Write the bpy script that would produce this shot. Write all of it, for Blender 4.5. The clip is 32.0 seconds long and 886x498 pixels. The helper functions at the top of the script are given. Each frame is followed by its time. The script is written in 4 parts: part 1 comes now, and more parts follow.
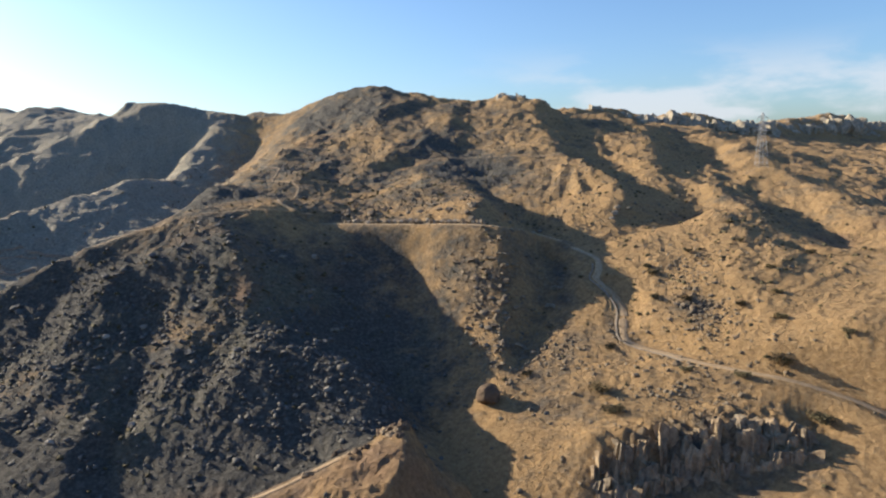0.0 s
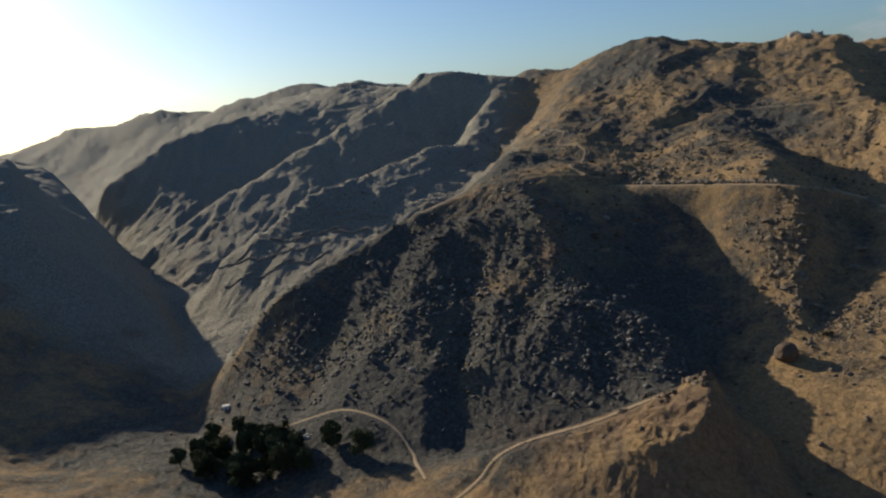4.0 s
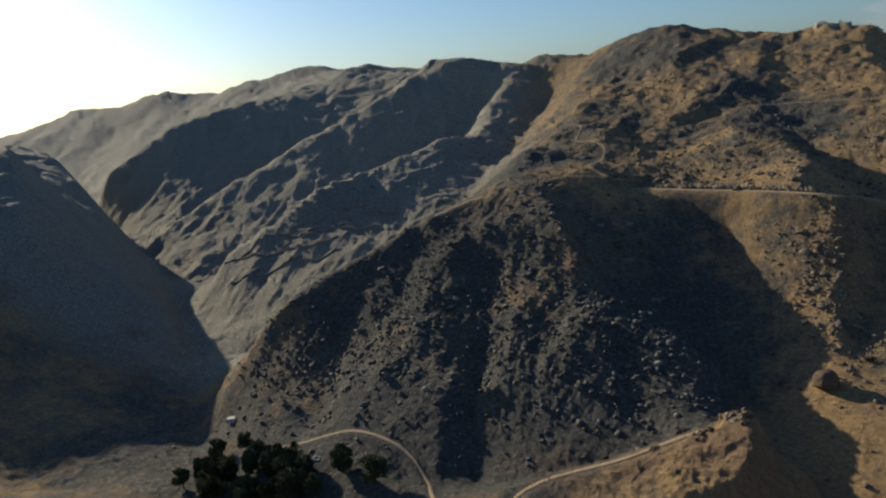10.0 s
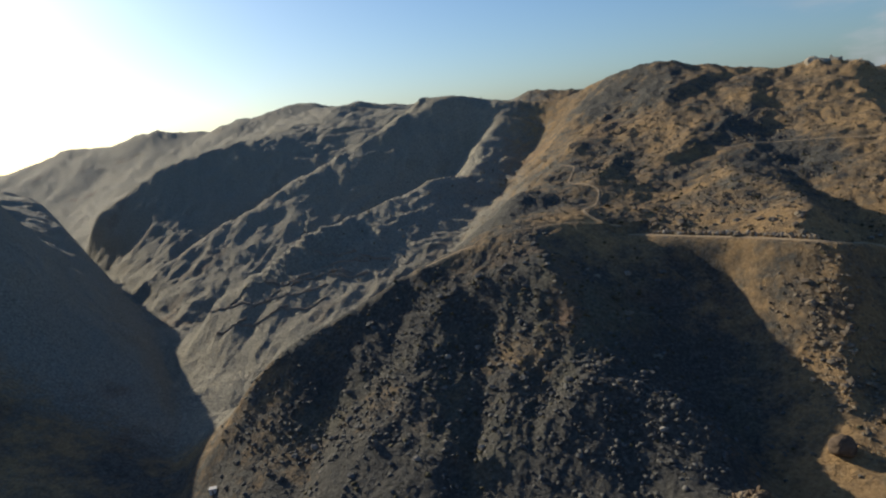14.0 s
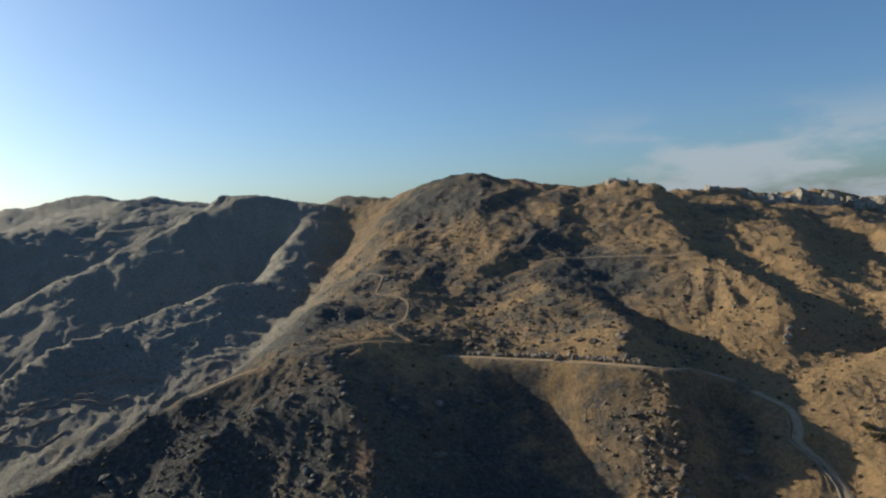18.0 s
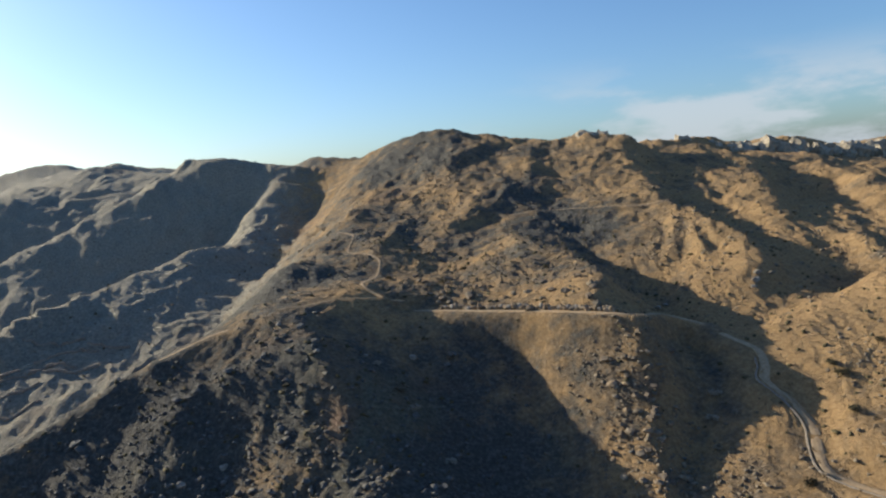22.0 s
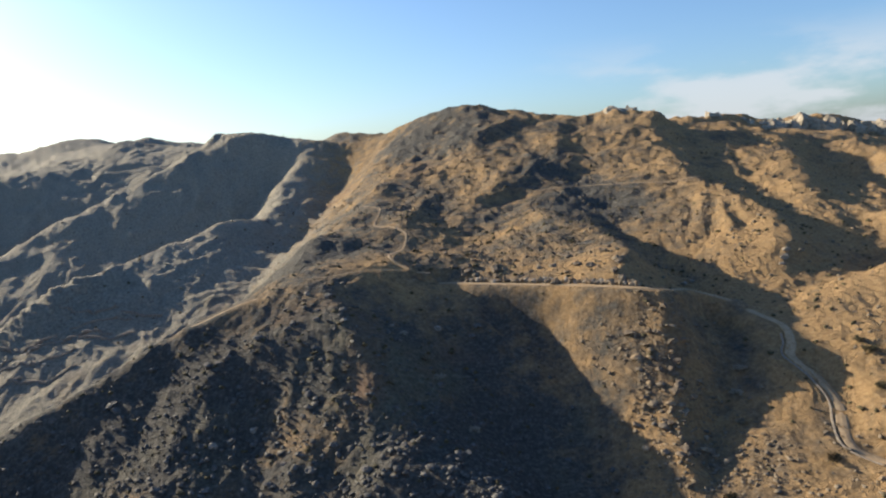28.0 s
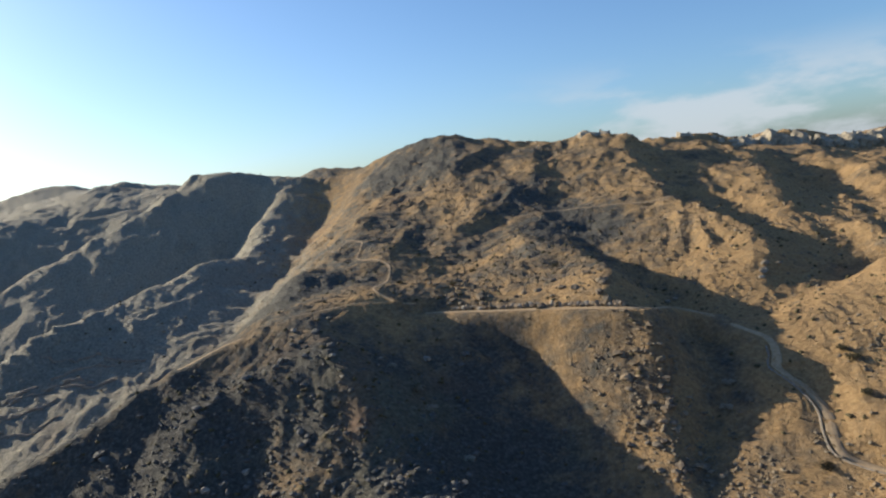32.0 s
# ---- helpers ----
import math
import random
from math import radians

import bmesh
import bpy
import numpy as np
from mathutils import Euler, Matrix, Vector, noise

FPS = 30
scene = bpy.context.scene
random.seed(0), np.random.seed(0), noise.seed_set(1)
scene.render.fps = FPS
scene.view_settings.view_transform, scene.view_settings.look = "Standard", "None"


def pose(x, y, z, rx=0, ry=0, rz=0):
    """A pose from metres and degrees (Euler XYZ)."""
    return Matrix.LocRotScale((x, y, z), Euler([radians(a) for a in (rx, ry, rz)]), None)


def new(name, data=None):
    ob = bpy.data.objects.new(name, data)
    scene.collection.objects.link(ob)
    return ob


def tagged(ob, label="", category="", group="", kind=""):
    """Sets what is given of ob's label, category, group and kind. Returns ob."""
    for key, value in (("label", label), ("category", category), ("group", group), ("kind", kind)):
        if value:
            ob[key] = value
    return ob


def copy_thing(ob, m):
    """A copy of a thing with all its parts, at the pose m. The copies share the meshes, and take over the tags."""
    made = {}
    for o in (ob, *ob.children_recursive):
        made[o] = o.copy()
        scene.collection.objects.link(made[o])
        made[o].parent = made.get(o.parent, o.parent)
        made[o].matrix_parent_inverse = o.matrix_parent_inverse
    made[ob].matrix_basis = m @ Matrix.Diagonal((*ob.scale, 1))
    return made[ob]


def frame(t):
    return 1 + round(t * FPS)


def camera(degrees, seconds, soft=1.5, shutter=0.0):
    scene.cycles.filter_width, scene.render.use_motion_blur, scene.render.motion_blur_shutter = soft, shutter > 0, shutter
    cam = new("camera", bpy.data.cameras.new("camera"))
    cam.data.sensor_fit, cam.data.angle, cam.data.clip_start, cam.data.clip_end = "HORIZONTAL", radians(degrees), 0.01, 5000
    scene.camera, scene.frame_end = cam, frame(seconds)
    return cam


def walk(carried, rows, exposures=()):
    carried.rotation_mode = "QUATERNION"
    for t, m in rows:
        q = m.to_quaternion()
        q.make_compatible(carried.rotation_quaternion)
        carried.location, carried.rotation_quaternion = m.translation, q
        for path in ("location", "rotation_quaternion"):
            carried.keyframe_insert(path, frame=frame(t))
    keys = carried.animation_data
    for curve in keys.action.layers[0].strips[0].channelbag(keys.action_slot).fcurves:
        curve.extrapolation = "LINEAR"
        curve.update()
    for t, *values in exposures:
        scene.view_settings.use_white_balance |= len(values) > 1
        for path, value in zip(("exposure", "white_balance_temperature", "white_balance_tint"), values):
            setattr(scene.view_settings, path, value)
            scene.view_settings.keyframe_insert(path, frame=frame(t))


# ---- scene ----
cam = camera(64.6, 32.0, soft=2.2)
PATH = [
    (0.0, 18.04, -44.54, 127.88, 82.04, 1.28, -6.16),
    (0.5, 15.99, -55.71, 131.70, 81.65, 2.06, 8.23),
    (1.0, 15.30, -64.42, 135.73, 82.89, 3.47, 16.70),
    (1.5, 15.47, -68.74, 137.67, 85.32, 6.68, 18.07),
    (2.0, 14.43, -72.00, 138.33, 84.25, 6.75, 16.16),
    (4.5, 6.66, -72.56, 140.05, 78.53, 5.39, 14.69),
    (5.0, 5.83, -70.82, 141.52, 79.79, 6.32, 14.51),
    (5.5, 5.58, -70.32, 141.97, 80.09, 6.79, 14.45),
    (6.0, 5.34, -69.85, 142.45, 80.93, 6.55, 15.03),
    (6.5, 5.08, -69.00, 143.09, 81.14, 5.97, 15.01),
    (7.0, 4.58, -68.25, 143.48, 81.42, 6.71, 15.31),
    (7.5, 3.87, -66.87, 144.26, 78.68, 7.04, 15.48),
    (8.0, 3.34, -65.54, 144.63, 79.14, 6.36, 15.48),
    (8.5, 2.69, -63.61, 145.12, 79.09, 7.05, 14.09),
    (9.0, 1.98, -62.05, 145.67, 77.54, 6.15, 13.89),
    (9.5, 1.58, -60.59, 146.55, 77.33, 5.84, 15.02),
    (10.0, 1.30, -58.99, 147.39, 77.31, 4.97, 15.25),
    (10.5, 1.01, -57.18, 148.28, 76.92, 4.59, 14.78),
    (11.0, 0.90, -55.39, 149.47, 78.02, 3.79, 15.12),
    (11.5, 0.92, -54.06, 150.17, 80.00, 5.28, 15.13),
    (12.0, 0.85, -52.26, 151.11, 79.98, 4.45, 15.39),
    (12.5, 0.62, -50.83, 151.72, 79.53, 4.23, 15.38),
    (13.0, 0.41, -49.26, 152.58, 79.27, 4.87, 14.87),
    (13.5, 0.25, -48.17, 153.16, 79.26, 5.38, 14.70),
    (15.5, -0.20, -27.90, 155.65, 82.55, 8.40, 12.55),
    (16.0, 0.60, -15.50, 153.90, 83.02, 8.60, 8.82),
    (16.5, -0.12, -4.21, 150.20, 84.55, 8.03, 0.56),
    (17.0, 0.83, 0.14, 149.81, 85.92, 7.73, -4.27),
    (17.5, -0.15, 0.41, 150.20, 87.68, 6.91, -1.94),
    (18.0, -0.52, 0.25, 150.17, 87.35, 2.83, -0.24),
    (18.5, -0.70, 0.17, 149.98, 87.31, 1.83, 0.62),
    (19.0, -0.72, 0.37, 149.76, 85.73, 1.87, 0.47),
    (19.5, -0.56, 0.65, 149.25, 83.17, 1.23, 0.27),
    (20.0, -0.09, 0.85, 149.13, 87.96, 4.92, 0.13),
    (20.5, 0.44, 1.19, 148.22, 90.00, 3.99, -1.98),
    (21.0, 0.66, 1.76, 147.95, 85.43, 2.63, -1.82),
    (21.5, 1.16, 2.06, 147.58, 86.58, 6.47, -2.89),
    (22.0, 1.32, 2.27, 147.47, 84.00, 4.50, -2.41),
    (22.5, 1.50, 2.28, 147.11, 85.36, 3.66, -2.69),
    (23.0, 1.60, 2.24, 146.89, 84.80, 2.24, -2.88),
    (23.5, 1.60, 2.08, 146.65, 84.43, 2.14, -2.67),
    (24.0, 1.67, 1.97, 146.68, 85.37, 1.08, -2.91),
    (24.5, 1.40, 1.68, 146.29, 84.30, 2.55, -2.04),
    (26.5, 1.02, 0.59, 145.78, 84.22, 3.08, -1.62),
    (27.0, 0.84, 0.14, 145.51, 85.71, 2.64, -1.74),
    (27.5, 0.76, 0.19, 145.84, 83.08, 3.69, -0.38),
    (28.0, 0.66, 0.10, 145.89, 82.36, 4.04, -0.31),
    (28.5, 0.54, 0.08, 146.03, 82.68, 2.99, -0.83),
    (29.0, 0.37, -0.41, 146.13, 85.68, -2.41, -0.21),
    (29.5, 0.13, -0.63, 146.14, 85.83, -4.41, -0.03),
    (30.0, 0.01, -0.63, 146.12, 85.17, -1.71, -1.27),
    (30.5, -0.22, -0.72, 145.99, 84.84, 4.76, -2.37),
    (31.0, -0.40, -0.85, 145.91, 84.94, 6.65, -1.86),
    (31.5, -0.51, -0.83, 145.98, 84.35, 6.78, -2.11),
    (32.0, -0.72, -1.01, 146.01, 84.64, 6.61, -2.22),
]
EXPOSURES = [(0.0, 1.15, 6350, 9), (0.7, 1.25, 6350, 9), (1.2, 1.3, 6350, 9), (1.6, 0.5, 6300, 7), (2.2, -0.2, 6250, 6), (5.0, 0.35, 6250, 6), (7.0, 0.3, 6300, 6), (9.0, 0.15, 6150, 5), (13.4, 0.3, 6150, 5),
             (15.5, 0.3, 6350, 6), (17.0, 0.12, 6050, 4), (18.0, 0.33, 6000, 4), (19.0, 0.65, 6150, 5), (20.0, 0.9, 6300, 6), (21.0, 0.78, 6100, 5), (24.0, 1.0, 6250, 7), (28.0, 1.07, 6400, 8), (29.5, 1.02, 6300, 7), (31.0, 0.87, 6200, 6), (32.0, 0.88, 6200, 6)]
walk(cam, [(r[0], pose(*r[1:])) for r in PATH], EXPOSURES)

# ---- sky and sun ----
SUN_AZ, SUN_EL = radians(-60), radians(19.0)   # from +y towards +x
to_sun = Vector((math.sin(SUN_AZ) * math.cos(SUN_EL), math.cos(SUN_AZ) * math.cos(SUN_EL), math.sin(SUN_EL)))
sun = new("sun", bpy.data.lights.new("sun", "SUN"))
sun.data.energy, sun.data.angle, sun.data.color = 5.0, radians(0.6), (1.0, 0.83, 0.62)
sun.rotation_mode = "QUATERNION"
sun.rotation_quaternion = to_sun.to_track_quat("Z", "Y")

world = bpy.data.worlds.new("world")
scene.world = world
world.use_nodes = True
wt = world.node_tree
bg = wt.nodes["Background"]
sky = wt.nodes.new("ShaderNodeTexSky")
sky.sky_type, sky.sun_disc = "NISHITA", False
sky.sun_elevation, sky.sun_rotation = SUN_EL, SUN_AZ
sky.altitude, sky.air_density, sky.dust_density, sky.ozone_density = 700, 1.0, 2.0, 2.0
bg.inputs[1].default_value = 0.08
# thin cloud low over the ridge, by direction
coord = wt.nodes.new("ShaderNodeTexCoord")
place = wt.nodes.new("ShaderNodeMapping")
place.inputs["Scale"].default_value = (3.0, 3.0, 9.0)
place.inputs["Location"].default_value = (0.35, 0.1, 0.2)
wt.links.new(coord.outputs["Generated"], place.inputs["Vector"])
puff = wt.nodes.new("ShaderNodeTexNoise")
puff.inputs["Scale"].default_value, puff.inputs["Detail"].default_value, puff.inputs["Roughness"].default_value = 1.7, 7.0, 0.55
wt.links.new(place.outputs[0], puff.inputs["Vector"])
axes = wt.nodes.new("ShaderNodeSeparateXYZ")
wt.links.new(coord.outputs["Generated"], axes.inputs[0])


def span(source, lo, hi, a=0.0, b=1.0):
    n = wt.nodes.new("ShaderNodeMapRange")
    n.interpolation_type = "SMOOTHSTEP"
    for key, v in (("From Min", lo), ("From Max", hi), ("To Min", a), ("To Max", b)):
        n.inputs[key].default_value = v
    wt.links.new(source, n.inputs["Value"])
    return n.outputs[0]


def times(a, b):
    n = wt.nodes.new("ShaderNodeMath")
    n.operation = "MULTIPLY"
    wt.links.new(a, n.inputs[0])
    wt.links.new(b, n.inputs[1])
    return n.outputs[0]


veil = times(times(span(puff.outputs[0], 0.44, 0.60, 0.0, 0.72), span(axes.outputs[2], 0.06, 0.15, 1.0, 0.0)), span(axes.outputs[0], 0.02, 0.36))
cloud = wt.nodes.new("ShaderNodeMix")
cloud.data_type = "RGBA"
cloud.inputs[7].default_value = (4.6, 4.7, 5.0, 1.0)
wt.links.new(veil, cloud.inputs[0])
rich = wt.nodes.new("ShaderNodeMix")   # a clear, cool evening sky
rich.data_type, rich.blend_type = "RGBA", "MULTIPLY"
rich.inputs[0].default_value = 1.0
rich.inputs[7].default_value = (0.80, 0.95, 1.16, 1.0)
wt.links.new(sky.outputs[0], rich.inputs[6])
wt.links.new(rich.outputs[2], cloud.inputs[6])
wt.links.new(cloud.outputs[2], bg.inputs[0])


# ---- materials ----
def nodes_of(name):
    m = bpy.data.materials.new(name)
    m.use_nodes = True
    return m, m.node_tree, m.node_tree.nodes["Principled BSDF"]


def add_node(nt, kind, **values):
    n = nt.nodes.new(kind)
    for k, v in values.items():
        n.inputs[k.replace("_", " ")].default_value = v
    return n


def noise_node(nt, scale, detail=6.0, rough=0.6, coord=None):
    n = add_node(nt, "ShaderNodeTexNoise", Scale=scale, Detail=detail, Roughness=rough)
    if coord is None:
        coord = nt.nodes.new("ShaderNodeNewGeometry").outputs["Position"]
    nt.links.new(coord, n.inputs["Vector"])
    return n


def ramp_node(nt, source, stops):
    r = nt.nodes.new("ShaderNodeValToRGB")
    e = r.color_ramp.elements
    while len(e) < len(stops):
        e.new(0.5)
    for el, (p, c) in zip(e, stops):
        el.position, el.color = p, (*c, 1.0) if len(c) == 3 else c
    nt.links.new(source, r.inputs[0])
    return r


def mix_node(nt, fac, a, b):
    m = nt.nodes.new("ShaderNodeMix")
    m.data_type = "RGBA"
    for sock, v in ((m.inputs[0], fac), (m.inputs[6], a), (m.inputs[7], b)):
        if isinstance(v, (int, float)):
            sock.default_value = v
        elif isinstance(v, tuple):
            sock.default_value = (*v, 1.0)
        else:
            nt.links.new(v, sock)
    return m.outputs[2]


def bump_node(nt, bsdf, height, distance, strength=1.0):
    b = add_node(nt, "ShaderNodeBump", Strength=strength, Distance=distance)
    nt.links.new(height, b.inputs["Height"])
    nt.links.new(b.outputs[0], bsdf.inputs["Normal"])


def ground_material():
    m, nt, bsdf = nodes_of("desert_ground")
    big = noise_node(nt, 0.016, 4, 0.55)
    mid = noise_node(nt, 0.13, 8, 0.72)
    fine = noise_node(nt, 0.75, 8, 0.72)
    grit = noise_node(nt, 3.2, 4, 0.7)
    soil = ramp_node(nt, fine.outputs[0], [(0.30, (0.19, 0.126, 0.064)), (0.5, (0.315, 0.212, 0.107)), (0.68, (0.41, 0.287, 0.152))])
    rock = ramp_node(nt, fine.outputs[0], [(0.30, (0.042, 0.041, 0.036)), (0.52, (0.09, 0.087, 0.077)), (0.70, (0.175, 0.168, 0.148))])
    olive = ramp_node(nt, fine.outputs[0], [(0.30, (0.065, 0.062, 0.045)), (0.52, (0.135, 0.127, 0.092)), (0.70, (0.22, 0.206, 0.15))])
    red = ramp_node(nt, fine.outputs[0], [(0.3, (0.10, 0.066, 0.046)), (0.7, (0.26, 0.175, 0.12))])
    west_haze = ramp_node(nt, fine.outputs[0], [(0.30, (0.128, 0.12, 0.097)), (0.52, (0.265, 0.247, 0.198)), (0.70, (0.41, 0.38, 0.305))])
    pale = ramp_node(nt, mid.outputs[0], [(0.35, (0.15, 0.135, 0.115)), (0.65, (0.36, 0.33, 0.28))])

    def field(name):
        att = nt.nodes.new("ShaderNodeAttribute")
        att.attribute_name = name
        return att.outputs["Fac"]

    def amount(noise, k, value, lo, hi):
        add = nt.nodes.new("ShaderNodeMath")
        add.operation = "MULTIPLY_ADD"
        nt.links.new(noise, add.inputs[0])
        add.inputs[1].default_value = k
        nt.links.new(value, add.inputs[2])
        out = nt.nodes.new("ShaderNodeMapRange")
        out.inputs["From Min"].default_value, out.inputs["From Max"].default_value = lo, hi
        nt.links.new(add.outputs[0], out.inputs["Value"])
        return out.outputs[0]

    # the rock colour also darkens ground that should lie in shade
    col = mix_node(nt, amount(mid.outputs[0], 2.2, field("rock_and_shade"), 1.02, 1.7), soil.outputs[0], rock.outputs[0])
    col = mix_node(nt, amount(mid.outputs[0], 1.2, field("west_haze"), 0.75, 1.35), col, west_haze.outputs[0])
    col = mix_node(nt, amount(big.outputs[0], 2.0, field("dryness"), 1.0, 1.5), col, olive.outputs[0])
    col = mix_node(nt, amount(big.outputs[0], 2.0, field("redness"), 1.25, 1.6), col, red.outputs[0])
    col = mix_node(nt, amount(mid.outputs[0], 1.5, field("crags"), 1.05, 1.3), col, pale.outputs[0])
    nt.links.new(col, bsdf.inputs["Base Color"])
    bsdf.inputs["Roughness"].default_value = 0.95
    bsdf.inputs["Specular IOR Level"].default_value = 0.12
    h = nt.nodes.new("ShaderNodeMath")
    h.operation = "MULTIPLY_ADD"
    nt.links.new(grit.outputs[0], h.inputs[0])
    h.inputs[1].default_value = 0.3
    nt.links.new(fine.outputs[0], h.inputs[2])
    bump_node(nt, bsdf, h.outputs[0], 1.15, 1.0)
    return m


def plain_material(name, dark, light, scale, bump=0.05, rough=0.9):
    m, nt, bsdf = nodes_of(name)
    n = noise_node(nt, scale, 6, 0.65)
    r = ramp_node(nt, n.outputs[0], [(0.3, dark), (0.7, light)])
    nt.links.new(r.outputs[0], bsdf.inputs["Base Color"])
    bsdf.inputs["Roughness"].default_value = rough
    bsdf.inputs["Specular IOR Level"].default_value = 0.2
    bump_node(nt, bsdf, n.outputs[0], bump)
    return m


GROUND = ground_material()
ROAD = plain_material("dirt_road", (0.25, 0.182, 0.108), (0.42, 0.315, 0.195), 0.9, 0.1)
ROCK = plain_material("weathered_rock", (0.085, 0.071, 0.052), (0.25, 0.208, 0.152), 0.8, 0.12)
# grey copy of ROCK for the near hill, darkened to carry its shade
SHADED_GREY_ROCK = plain_material("shaded_grey_hill_rock", (0.055, 0.054, 0.05), (0.165, 0.161, 0.148), 0.8, 0.12)
BARK_ROCK = plain_material("brown_rock", (0.065, 0.047, 0.033), (0.16, 0.117, 0.08), 0.7, 0.15)
DARK_ROCK = plain_material("dark_rock", (0.07, 0.056, 0.042), (0.21, 0.17, 0.125), 0.6, 0.12)
PALE_ROCK = plain_material("pale_rock", (0.15, 0.135, 0.11), (0.36, 0.325, 0.27), 0.3, 0.5)
CRAG_ROCK = plain_material("grey_crag", (0.17, 0.15, 0.115), (0.42, 0.367, 0.28), 0.35, 0.6)
SLAB_ROCK = plain_material("tan_slab", (0.125, 0.094, 0.06), (0.36, 0.28, 0.185), 0.5, 0.35)
TUFT = plain_material("dry_scrub", (0.045, 0.042, 0.022), (0.12, 0.10, 0.055), 2.0, 0.1)
LEAF = plain_material("green_leaves", (0.026, 0.034, 0.015), (0.08, 0.09, 0.036), 1.4, 0.05)
PALE_LEAF = plain_material("pale_dry_twigs", (0.20, 0.18, 0.14), (0.36, 0.33, 0.26), 2.0, 0.05)
BARK = plain_material("bark", (0.05, 0.038, 0.028), (0.13, 0.10, 0.075), 5.0, 0.05)
STONE_WALL = plain_material("dry_stone", (0.12, 0.10, 0.08), (0.34, 0.29, 0.23), 1.8, 0.1)
WHITEWASH = plain_material("whitewashed_plaster", (0.55, 0.53, 0.49), (0.78, 0.76, 0.72), 1.2, 0.02)
ROOF = plain_material("mud_roof", (0.20, 0.16, 0.12), (0.32, 0.27, 0.20), 1.5, 0.03)
STEEL = plain_material("galvanised_steel", (0.30, 0.31, 0.32), (0.42, 0.43, 0.44), 2.0, 0.0, 0.5)

